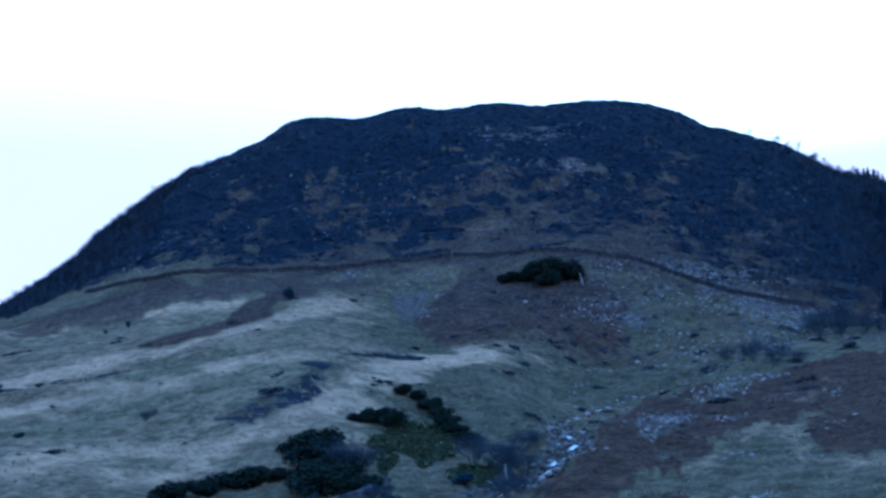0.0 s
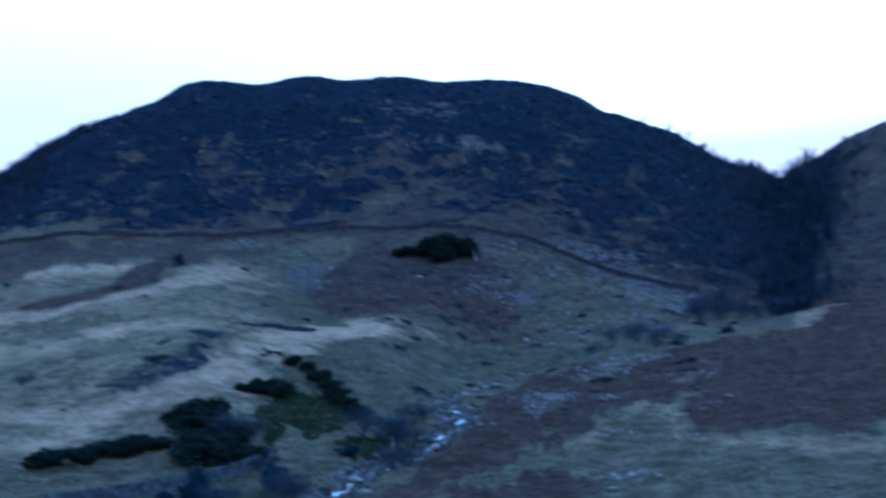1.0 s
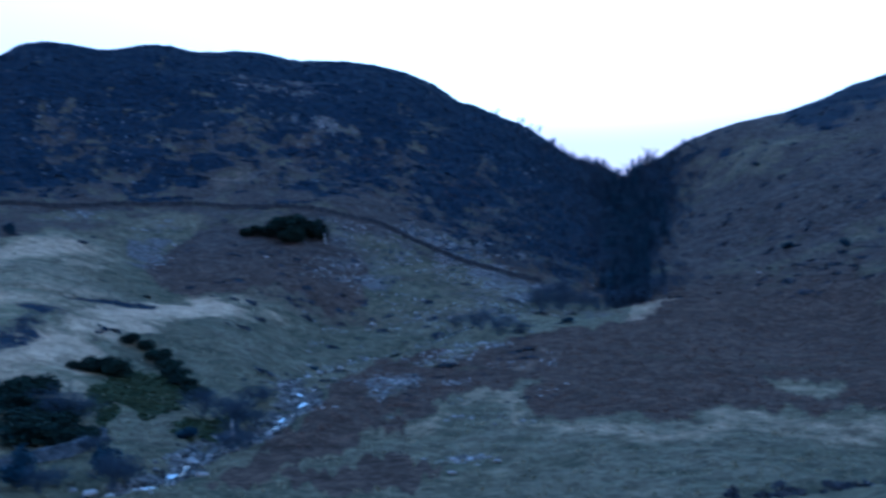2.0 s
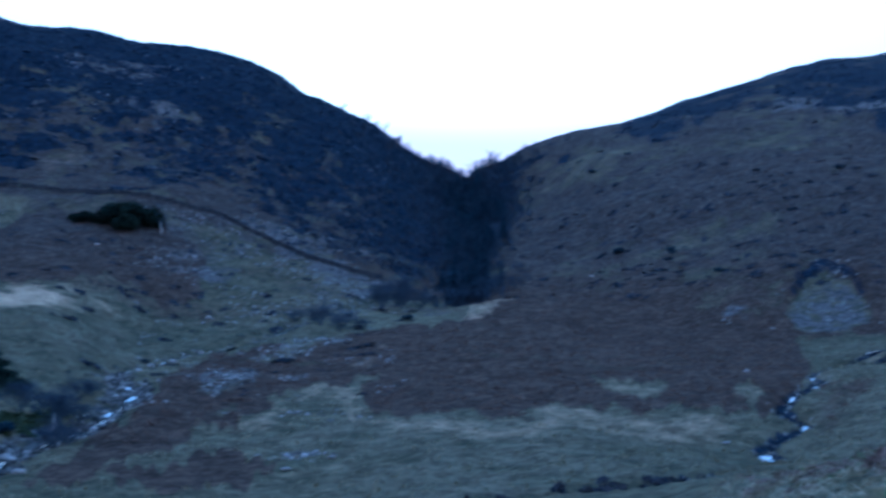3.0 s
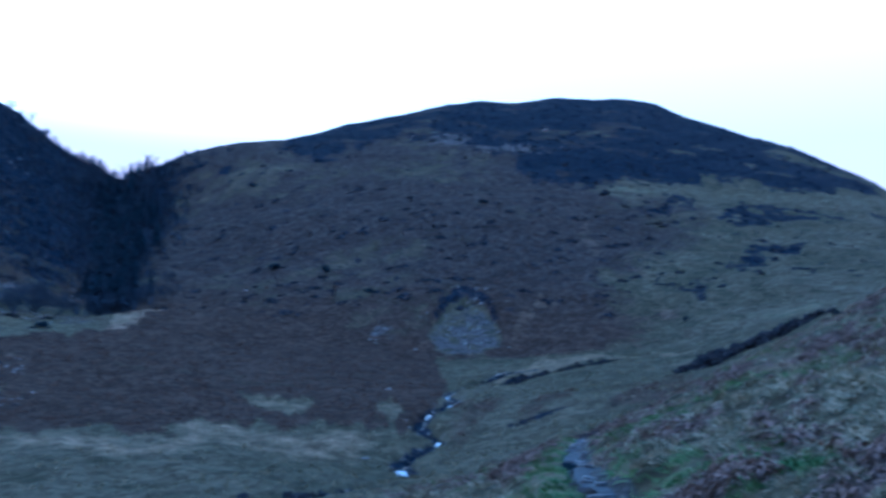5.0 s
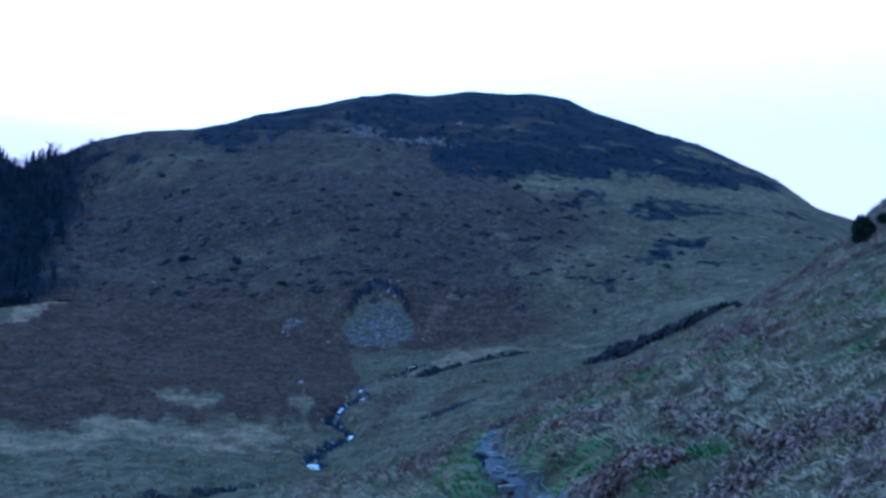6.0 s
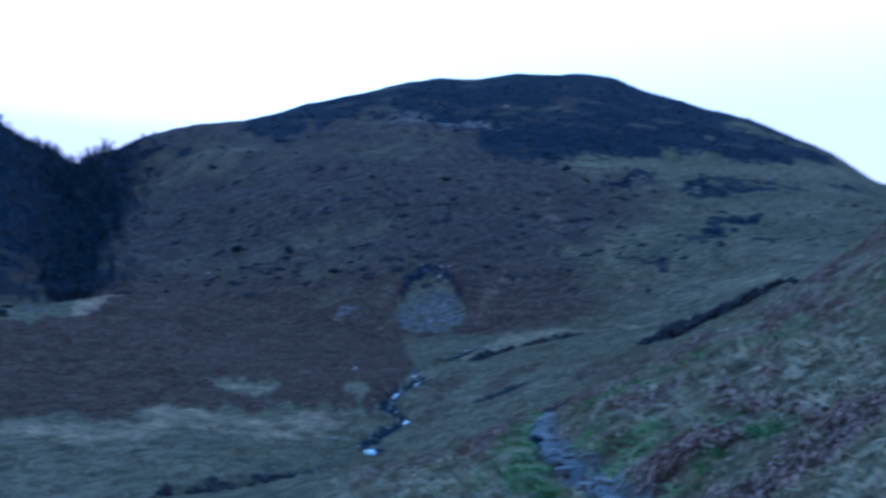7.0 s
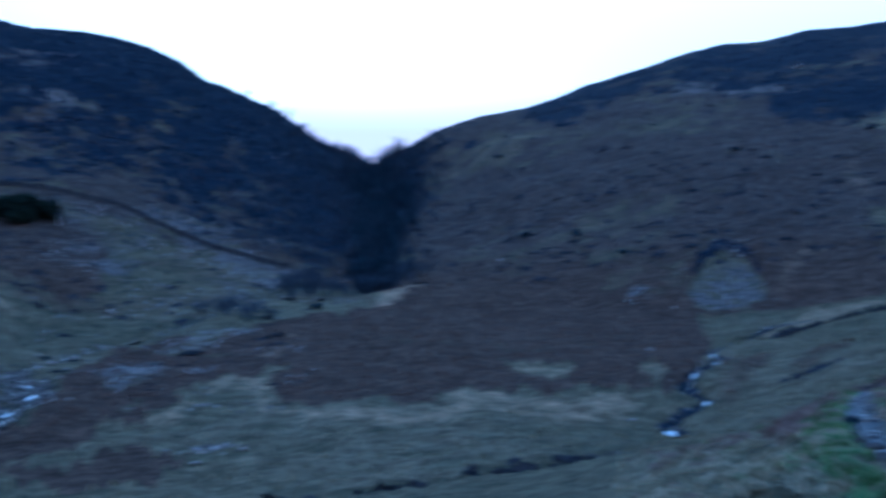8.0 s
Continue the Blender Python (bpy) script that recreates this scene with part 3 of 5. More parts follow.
HILL_SCARS = [[(7.6, 330), (8.9, 334), (10.9, 344), (12.2, 348), (12.3, 342), (10.5, 333), (8.2, 328)],
              [(-5.6, 336), (-4.8, 347), (-3.8, 357), (-3.4, 356), (-4.4, 340), (-5.3, 332)],
              [(-10.3, 352), (-9.5, 358), (-9.7, 348), (-11.0, 348)],
              [(3.4, 302), (6.1, 308), (8.1, 302), (6.1, 292), (4.0, 289)],
              [(-3.9, 291), (-2.0, 301), (0.0, 306), (-0.7, 292), (-2.6, 285)]]
OLIVE_FLANK = [(17.4, 291), (20.1, 328), (23.0, 338), (25.6, 323), (25.9, 285), (25.7, 261), (23.1, 275), (20.2, 282), (18.0, 282)]
PALE_RUNS = [along(p) for p in ([(21.9, 145), (22.6, 156), (23.2, 167)], [(54.9, 290), (55.1, 272), (55.6, 257)], [(58.3, 249), (58.8, 234), (59.6, 218), (59.7, 210)])]


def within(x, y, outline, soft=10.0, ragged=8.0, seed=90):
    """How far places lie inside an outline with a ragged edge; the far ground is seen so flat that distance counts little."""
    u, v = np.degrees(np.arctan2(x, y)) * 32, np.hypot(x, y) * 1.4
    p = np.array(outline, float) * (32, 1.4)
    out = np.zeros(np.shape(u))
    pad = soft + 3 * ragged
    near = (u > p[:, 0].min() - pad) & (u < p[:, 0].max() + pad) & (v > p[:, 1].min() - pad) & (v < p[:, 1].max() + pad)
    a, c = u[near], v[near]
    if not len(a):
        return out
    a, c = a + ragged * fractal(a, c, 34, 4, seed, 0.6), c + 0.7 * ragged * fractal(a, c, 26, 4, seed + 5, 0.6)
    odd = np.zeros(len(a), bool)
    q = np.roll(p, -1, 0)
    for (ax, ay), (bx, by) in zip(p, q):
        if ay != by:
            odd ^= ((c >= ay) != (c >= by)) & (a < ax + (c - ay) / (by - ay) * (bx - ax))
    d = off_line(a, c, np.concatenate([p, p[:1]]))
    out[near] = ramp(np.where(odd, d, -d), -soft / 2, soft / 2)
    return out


def ditches(x, y, wide):
    """Old drains and sheep tracks, their bank shading painted as dark lines in the turf."""
    d = np.full(np.shape(x), 1e9)
    for line in DITCHES:
        d = np.minimum(d, off_line(x, y, line))
    gaps = 0.45 + 0.55 * ramp(fractal(x, y, 14, 3, 78), -0.35, 0.3)
    return (1 - ramp(d + 0.4 * fractal(x, y, 3, 2, 77), 0.3 * wide, wide)) * gaps


def landslip(x, y):
    """The bare stony scar on the east hill, and the dark broken turf along its arched head."""
    sx, sy = x - SCAR_X, y - SCAR_Y
    far = math.hypot(SCAR_X, SCAR_Y)
    up, side = (sx * SCAR_X + sy * SCAR_Y) / far, (sx * SCAR_Y - sy * SCAR_X) / far
    d = (np.abs(side / (7.6 - 0.11 * up)) ** 2.6 + np.abs(up / 18) ** 2.6) ** (1 / 2.6) + 0.08 * fractal(x, y, 4, 3, 63)
    return (1 - ramp(d, 0.74, 1.0)) * (0.8 + 0.2 * ramp(-up, -9, 3)), ramp(d, 0.86, 0.95) * (1 - ramp(d, 1.02, 1.2)) * ramp(up, 2, 9)


def cover(x, y):
    """The land cover at places: bracken, heather, scree, green, pale, trodden."""
    r, b = np.hypot(x, y), np.degrees(np.arctan2(x, y))
    wave, fleck = fractal(x, y, 30, 4, 41), fractal(x, y, 6, 3, 43)
    west, east = ramp(-b - 1.3 * fractal(x, y, 12, 3, 37), -29.5, -27.5), ramp(b + 1.6 * fractal(x, y, 12, 3, 39), 27.5, 30)
    brook = np.minimum(off_line(x, y, BROOK_WEST), 99)
    # bracken: the east hill's face and the fan below it, down to a ragged edge
    face = east * ramp(r, 182, 194) * (1 - ramp(b + 5 * wave + 2 * fleck, 54, 67))
    brim = np.interp(b + 0.9 * fractal(x, y, 6, 3, 38), [p[0] for p in FIELD_EDGE], [p[1] for p in FIELD_EDGE]) + 7 * fractal(x, y, 16, 4, 35)
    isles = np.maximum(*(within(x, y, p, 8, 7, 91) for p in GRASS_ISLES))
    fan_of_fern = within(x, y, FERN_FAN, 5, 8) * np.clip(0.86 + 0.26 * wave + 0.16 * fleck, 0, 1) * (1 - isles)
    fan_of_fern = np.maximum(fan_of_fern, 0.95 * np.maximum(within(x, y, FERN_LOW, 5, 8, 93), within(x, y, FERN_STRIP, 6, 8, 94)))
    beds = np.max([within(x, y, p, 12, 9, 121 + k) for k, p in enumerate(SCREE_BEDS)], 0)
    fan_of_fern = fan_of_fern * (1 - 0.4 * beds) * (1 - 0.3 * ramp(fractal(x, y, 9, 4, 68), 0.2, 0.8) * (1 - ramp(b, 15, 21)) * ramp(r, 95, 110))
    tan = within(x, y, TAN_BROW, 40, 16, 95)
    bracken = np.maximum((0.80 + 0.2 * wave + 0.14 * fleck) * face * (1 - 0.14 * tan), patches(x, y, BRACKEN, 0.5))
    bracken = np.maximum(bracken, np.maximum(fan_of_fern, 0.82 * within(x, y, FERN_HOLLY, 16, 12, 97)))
    bracken = np.maximum(bracken, (0.52 - 0.1 * ramp(b, 11, 15)) * west * ramp(b, 0.5, 4) * ramp(r, 188, 205) * (1 - ramp(r, 265, 290)) * ramp(wave, -0.9, 0.2))
    by_wall = west * ramp(b, -15, -8) * ramp(r - np.interp(b, [-20, -10, 10, 14, 17, 21, 24], [300, 276, 269, 263, 252, 238, 238]), -16, -4) * (1 - ramp(r, 330, 360))
    bracken = np.maximum(bracken, by_wall * np.clip(0.66 + 0.25 * fleck, 0, 1))
    for k, p in enumerate(MOOR_FERN):
        bracken = np.maximum(bracken, 0.6 * within(x, y, p, 16, 12, 131 + k))
    for band in FERN_BANDS:
        bracken = np.maximum(bracken, 0.85 * (1 - ramp(off_line(x, y, band) + 2.0 * fleck, 2.5, 7.0)))
    bracken = np.maximum(bracken, 0.55 * ramp(b, 45, 49) * (1 - ramp(b, 60, 66)) * ramp(r, 20, 40) * (1 - ramp(r, 120, 150)) * ramp(fractal(b * 0.9, 0.25 * r - 1.6 * (b - 46), 6, 4, 48, 0.6), -0.5, 0.5))
    bands = bracken * (b < 0)
    near = ramp(b, 40, 50) * (1 - ramp(r, 55, 90)) * (1 - ramp(b, 95, 150))
    bracken = np.maximum(bracken, 0.8 * near * ramp(0.5 * fractal(x, y, 5, 2, 48) + 0.8 * fractal(x, y, 1.1, 3, 47) + 0.40 * ramp(r, 17, 36), 0.22, 0.75))
    # heather and crag on the tops
    wall_r = np.interp(b, [-20, -10, 10, 14, 17, 21, 24], [300, 276, 269, 263, 252, 238, 238])
    over = r + 14 * wave - wall_r
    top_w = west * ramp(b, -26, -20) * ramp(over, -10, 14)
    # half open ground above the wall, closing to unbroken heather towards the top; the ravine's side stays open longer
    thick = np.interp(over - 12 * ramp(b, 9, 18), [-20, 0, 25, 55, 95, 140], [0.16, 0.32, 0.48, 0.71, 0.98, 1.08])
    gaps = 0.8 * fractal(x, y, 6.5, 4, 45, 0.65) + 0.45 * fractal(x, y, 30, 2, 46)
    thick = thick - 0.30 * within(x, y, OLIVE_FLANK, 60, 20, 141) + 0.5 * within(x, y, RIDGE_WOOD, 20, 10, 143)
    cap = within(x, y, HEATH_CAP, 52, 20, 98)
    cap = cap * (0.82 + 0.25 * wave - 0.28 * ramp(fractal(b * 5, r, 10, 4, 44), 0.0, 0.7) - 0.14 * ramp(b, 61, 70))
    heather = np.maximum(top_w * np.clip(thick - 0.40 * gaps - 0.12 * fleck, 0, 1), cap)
    bracken = np.maximum(bracken, 0.55 * top_w)
    heather = np.maximum(heather, 0.85 * patches(x, y, HEATHER, 1.0))
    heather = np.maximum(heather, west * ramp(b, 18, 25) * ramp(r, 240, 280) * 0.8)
    heather = np.maximum(heather, 0.95 * ditches(x, y, 2.4))
    # side brook's cut bed, the shade under its banks painted as dark cover
    heather = np.maximum(heather, 0.9 * (1 - ramp(off_line(x, y, BROOK_EAST[18:]) + 0.3 * fleck, 0.5, 1.3)))
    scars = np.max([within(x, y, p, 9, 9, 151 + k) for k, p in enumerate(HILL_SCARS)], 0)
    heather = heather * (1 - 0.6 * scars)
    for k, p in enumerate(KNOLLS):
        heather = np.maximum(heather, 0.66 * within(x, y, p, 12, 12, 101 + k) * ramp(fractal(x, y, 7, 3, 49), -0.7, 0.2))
    heather = np.maximum(heather, 0.62 * (1 - ramp(off_line(x, y, FLECK_BAND) + 2.5 * fleck, 1.0, 6.0)))
    # shadow line of the path's cut bank, painted as a strip of heather
    heather = np.maximum(heather, 0.9 * (1 - ramp(off_line(x, y, BROW_EDGE), 0.25, 0.7)))
    inside, rim = landslip(x, y)
    heather = np.maximum(heather * (1 - inside), 0.72 * rim)
    bracken = bracken * (1 - 0.8 * inside)
    # ravine ground darkened between the trees, its shade put into the heather cover
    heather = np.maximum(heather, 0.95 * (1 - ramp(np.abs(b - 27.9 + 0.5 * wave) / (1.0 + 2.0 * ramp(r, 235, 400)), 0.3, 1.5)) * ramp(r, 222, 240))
    scree = np.maximum(patches(x, y, SCREE, 0.8) * (0.62 + 0.35 * fleck), top_w * ramp(fractal(x, y, 7, 4, 53), 0.5, 1.0) * 0.36 * (1 - 0.6 * ramp(r, 330, 380)))
    scree = np.maximum(scree, 0.42 * west * ramp(b, 5, 11) * ramp(r, 185, 205) * (1 - ramp(r, 262, 276)) * ramp(fractal(x, y, 8, 4, 54), -0.2, 0.5))
    scree = np.maximum(scree, 0.45 * within(x, y, [(9.1, 348), (10.3, 352), (11.0, 346), (9.5, 335)], 12, 10, 157))
    scree = np.maximum(scree, beds * np.clip(0.5 + 0.4 * fractal(x, y, 6, 3, 69), 0, 0.85))
    scree = np.maximum(scree, inside * np.clip(0.56 + 0.32 * fractal(x, y, 5, 3, 66), 0, 1))
    scree = np.maximum(scree, 0.42 * within(x, y, SLIP_WEST, 8, 6, 111))
    scree = np.maximum(scree, (1 - ramp(brook + 1.2 * fleck, 1.6, 3.6)) * 0.7 * (1 - 0.6 * ramp(r, 130, 150)))
    green = np.maximum(patches(x, y, GREEN), 0.55 * ramp(-b, -3, 3) * (1 - ramp(r, 255, 280)) * ramp(wave, -0.3, 0.5))
    green = np.maximum(green, 0.5 * west * ramp(b, 4, 9) * ramp(r, 176, 196) * (1 - ramp(r, 250, 275)) * ramp(fractal(x, y, 19, 4, 58), -0.25, 0.45))
    green = np.maximum(green, 0.6 * east * ramp(r, 215, 235) * (1 - ramp(b, 34, 40)) * ramp(fractal(x, y, 14, 3, 55), -0.1, 0.5))
    green = np.maximum(green, 0.45 * top_w * ramp(b, 8, 16) * ramp(fractal(x, y, 16, 3, 56), 0.15, 0.6))
    for line, wide in GREEN_BANDS:
        green = np.maximum(green, 0.62 * (1 - ramp(off_line(x, y, line) + 2.5 * fleck, 0.4 * wide, 1.2 * wide)))
    green = np.maximum(green, 0.5 * near * ramp(fractal(x, y, 3, 3, 57), -0.2, 0.5))
    stripe = fractal(b * 2.6 / 3.2, r - 0.9 * b, 15, 4, 59)
    pale = np.maximum((0.5 + 0.1 * (b > 25) * (b < 45)) * patches(x, y, PALE, 0.9), (0.30 + 0.14 * ramp(stripe, -0.5, 0.5)) * ramp(-b, -3, 4) * ramp(r, 80, 105) * (1 - ramp(r, 240, 270)))
    for line, wide in PALE_BANDS:
        pale = np.maximum(pale, 0.84 * (1 - ramp(off_line(x, y, line) + 3.0 * fleck, 0.1 * wide, 1.8 * wide)))
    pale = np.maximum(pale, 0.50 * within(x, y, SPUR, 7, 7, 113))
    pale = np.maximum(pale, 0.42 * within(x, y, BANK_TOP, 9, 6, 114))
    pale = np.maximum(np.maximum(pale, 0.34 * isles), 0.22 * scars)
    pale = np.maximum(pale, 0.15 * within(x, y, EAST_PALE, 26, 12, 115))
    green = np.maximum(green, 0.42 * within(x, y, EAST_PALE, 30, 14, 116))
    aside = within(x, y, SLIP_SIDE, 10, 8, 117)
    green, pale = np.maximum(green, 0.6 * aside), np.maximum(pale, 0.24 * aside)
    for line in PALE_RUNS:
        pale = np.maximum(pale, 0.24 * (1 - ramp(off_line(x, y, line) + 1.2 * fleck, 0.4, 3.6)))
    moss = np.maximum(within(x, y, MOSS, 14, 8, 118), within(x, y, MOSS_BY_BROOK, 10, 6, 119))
    pale, green = pale * (1 - 0.95 * moss), np.maximum(green, 0.9 * moss)
    pale = pale * (1 - 0.95 * np.clip(1.2 * bands, 0, 1)) * (1 - 0.35 * green * (b < 3))
    pale = np.maximum(pale, 0.2 * ramp(b, 2, 10) * (1 - ramp(r, 130, 160)) * ramp(r, 60, 75) * ramp(stripe, -0.1, 0.7) * (1 - bracken))
    pale = np.maximum(pale, 0.46 * np.exp(-((r - brim + 4) / 4.5) ** 2) * ramp(b, 8, 12) * (1 - ramp(b, 42, 45)) * (1 - bracken))
    verge = off_line(x, y, PATH_LINE)
    green = np.maximum(green, 0.9 * (1 - ramp(verge + 0.3 * fractal(x, y, 1.2, 2, 64), 0.6, 1.2)) * (r < 40) * ramp(55.6 - b + 0.15 * np.clip(16 - r, 0, 8), -0.5, 0.8))
    bracken = bracken * (1 - 0.9 * (green > 0.6) * (r < 40))
    path = off_line(x, y, PATH_LINE) + 0.12 * fractal(x, y, 1.0, 3, 61)
    trodden = (1 - ramp(path, 0.25, 0.40)) * (r < 80)
    return bracken, heather, scree, green, pale, trodden


def sheet(name, co, faces_grid, mat):
    """A mesh from a grid of places: rows x columns, joined round if faces_grid says so."""
    rows, cols = co.shape[:2]
    idx = np.arange(rows * cols).reshape(rows, cols)
    nxt = np.roll(idx, -1, 1) if faces_grid == "round" else idx[:, 1:]
    cur = idx if faces_grid == "round" else idx[:, :-1]
    quads = np.stack([cur[:-1], nxt[:-1], nxt[1:], cur[1:]], -1).reshape(-1, 4)
    return raw_mesh(name, co.reshape(-1, 3), quads, mat)


def raw_mesh(name, verts, faces, mat, smooth=True):
    """A mesh from arrays of places and of faces of one size."""
    verts, faces = np.asarray(verts, np.float32), np.asarray(faces, np.int32)
    me = bpy.data.meshes.new(name)
    me.vertices.add(len(verts))
    me.vertices.foreach_set("co", verts.ravel())
    me.loops.add(faces.size)
    me.loops.foreach_set("vertex_index", faces.ravel())
    me.polygons.add(len(faces))
    me.polygons.foreach_set("loop_start", np.arange(len(faces), dtype=np.int32) * faces.shape[1])
    me.update(calc_edges=True)
    if smooth:
        me.polygons.foreach_set("use_smooth", np.ones(len(faces), bool))
    me.materials.append(mat)
    return me


bearings = np.radians(np.concatenate([np.arange(-30, 86, 0.155), np.arange(86, 330, 2.0)]))
reach = np.concatenate([np.exp(np.linspace(math.log(0.6), math.log(60), 115)), np.arange(61.3, 215, 1.5), np.arange(215, 470, 2.4), np.arange(472, 640, 7), np.exp(np.linspace(math.log(650), math.log(4600), 28))])
gx, gy = reach[:, None] * np.sin(bearings), reach[:, None] * np.cos(bearings)
gz = height(gx.ravel(), gy.ravel()).reshape(gx.shape)
land = np.stack([gx, gy, gz], -1)
land[0] = land[0].mean(0)
ground_mesh = sheet("ground", land[:, ::-1], "round", M_GROUND)
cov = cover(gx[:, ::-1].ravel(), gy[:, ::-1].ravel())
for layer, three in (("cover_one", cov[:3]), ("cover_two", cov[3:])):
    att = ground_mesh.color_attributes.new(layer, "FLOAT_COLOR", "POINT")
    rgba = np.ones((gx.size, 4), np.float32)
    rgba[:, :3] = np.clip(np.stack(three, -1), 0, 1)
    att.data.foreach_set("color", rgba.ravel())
ground = tagged(new("ground", ground_mesh), "rough winter moorland of pale grass, brown bracken and heather", "ground", kind="structure")

# ---------------------------------------------------------------- builders
def part(name, mesh, parent, label=""):
    ob = new(name, mesh)
    ob.parent = parent
    return tagged(ob, label)


def thing(name, at, label, category, group=""):
    ob = new(name)
    ob.location = at
    ob.empty_display_size = 0.3
    return tagged(ob, label, category, group)


rng = np.random.default_rng(7)

# ---------------------------------------------------------------- where things stand: bearing, distance, width, height
GORSE = [(-13.7, 102, 4.2, 1.8), (-12.0, 103, 4.0, 1.9), (-10.3, 107, 4.4, 2.0), (-9.1, 108, 4.8, 2.4), (-7.9, 106, 3.8, 1.8), (-6.7, 117, 4.2, 2.0), (-5.5, 118, 5.6, 3.0),
    (-5.9, 111, 5.0, 2.6), (-4.5, 108, 5.2, 2.8), (-5.2, 103, 5.4, 2.8), (-3.9, 102, 5.2, 2.6), (-5.5, 98, 5.0, 2.6), (-4.3, 98, 5.4, 2.6), (-3.0, 97, 4.6, 2.2),
    (-1.3, 130, 4.4, 2.9), (-2.0, 131, 3.8, 2.4), (-2.9, 130, 3.2, 1.6), (-0.3, 148, 3.4, 1.9), (0.5, 146, 3.4, 1.9),
    (1.1, 143, 3.4, 1.9), (1.6, 139, 3.4, 1.9), (2.0, 134, 3.4, 1.9), (2.5, 127, 3.4, 1.9), (3.1, 122, 3.4, 1.9), (0.9, 142, 3.4, 1.9)]
DARK_SHRUBS = [(9.9, 161, 2.6, 0.7), (-2.0, 152, 1.2, 0.5), (-21.3, 136, 2.4, 0.7), (-19.6, 154, 1.4, 0.5), (-20.3, 169, 2.4, 0.5),
    (-22.4, 171, 2.8, 1.8), (24.6, 196, 4.1, 1.8), (-17.0, 216, 1.5, 1.4), (-15.8, 220, 1.8, 2.4), (-6.9, 230, 4.3, 4.3),
    (36.8, 256, 6.5, 2.5), (39.8, 247, 3.4, 3.2), (42.4, 225, 3.7, 1.6), (60.8, 209, 1.7, 1.7), (35.3, 345, 4.8, 1.2),
    (48.9, 290, 4.4, 1.3), (68.7, 163, 1.9, 1.5)]
BARE_SHRUBS = [(-4.0, 104, 4.8, 4.5), (3.6, 110, 5.7, 4.1), (5.4, 106, 5.5, 4.3), (6.3, 117, 4.1, 3.4), (5.4, 98, 3.4, 3.4),
    (-1.1, 81, 3.3, 3.5), (-2.3, 93, 3.2, 1.9), (-4.7, 80, 3.3, 2.6), (20.6, 183, 10.6, 4.2), (19.6, 190, 13.2, 5.0),
    (18.1, 199, 9.2, 3.5), (-14.9, 136, 2.8, 2.0), (23.0, 209, 10.9, 7.3), (24.1, 219, 11.4, 8.9)]
HOLLIES = [(5.9, 249, 4.5, 2.0), (6.5, 250, 5.5, 2.8), (7.3, 250, 8.0, 5.2), (8.2, 250, 10.0, 6.2), (9.1, 249, 10.0, 6.4), (9.8, 249, 7.5, 5.6), (8.4, 246, 8.0, 3.4)]
SKYLINE_TREES = [(23.3, 385, 4.5, 4.5), (25.6, 418, 7.8, 4.4), (26.6, 413, 12.5, 5.3), (27.4, 412, 8.6, 3.8), (28.3, 413, 4.8, 8.6),
    (29.2, 406, 4.7, 8.5), (28.9, 420, 4.4, 7.3), (23.7, 392, 4.1, 5.0), (25.0, 400, 5.6, 3.2), (27.8, 412, 5.7, 5.3)]
SKYLINE_BUSH = [(75.4, 43, 1.0, 0.9), (76.5, 44, 0.7, 0.4)]
BOULDERS = [(13.2, 202, 1.6, 1.2), (12.9, 198, 1.4, 0.7), (43.9, 137, 1.3, 0.6), (52.4, 416, 4.8, 1.7), (35.3, 240, 1.7, 0.7),
    (17.9, 82, 1.3, 0.5), (20.5, 86, 1.4, 0.5), (24.5, 133, 1.2, 0.5), (7.0, 232, 2.2, 0.9),
    (1.8, 243, 2.3, 1.0), (10.4, 115, 1.3, 0.7), (11.1, 115, 1.2, 0.5), (18.9, 88, 1.4, 0.5), (20.5, 86, 1.2, 0.4), (18.2, 86, 1.0, 0.4),
    (42.8, 98, 1.4, 0.4)]
HILL_WALL = [(-18.0, 290)] + [(-14.9, 270), (-12.5, 275), (-10.2, 276), (-8.1, 274), (-6.2, 275), (-4.0, 271), (-1.4, 277), (1.7, 275), (4.6, 273), (7.6, 270), (9.5, 269), (11.1, 268), (13.3, 266), (15.1, 260), (17.0, 252), (18.8, 243), (20.7, 238), (23.1, 238)]
VALLEY_WALL = [(-13.5, 84), (-10.9, 85), (-9.2, 87), (-7.5, 89), (-5.8, 89), (-4.4, 91), (-3.4, 92), (-2.3, 95), (-1.6, 99)]


def tube(path, radii, sides=5):
    """Vertices and triangles of a tapered tube along a path."""
    path, vs, fs = [Vector(p) for p in path], [], []
    for i, p in enumerate(path):
        d = (path[min(i + 1, len(path) - 1)] - path[max(i - 1, 0)]).normalized()
        a = d.orthogonal().normalized()
        c = d.cross(a)
        for k in range(sides):
            w = 2 * math.pi * k / sides
            vs.append(p + (a * math.cos(w) + c * math.sin(w)) * radii[i])
    for i in range(len(path) - 1):
        for k in range(sides):
            q, n = i * sides + k, i * sides + (k + 1) % sides
            fs += [(q, n, n + sides), (q, n + sides, q + sides)]
    return vs, fs


def gather(pieces):
    vs, fs = [], []
    for v, f in pieces:
        o = len(vs)
        vs += [tuple(p) for p in v]
        fs += [(a + o, b + o, c + o) for a, b, c in f]
    return vs, fs


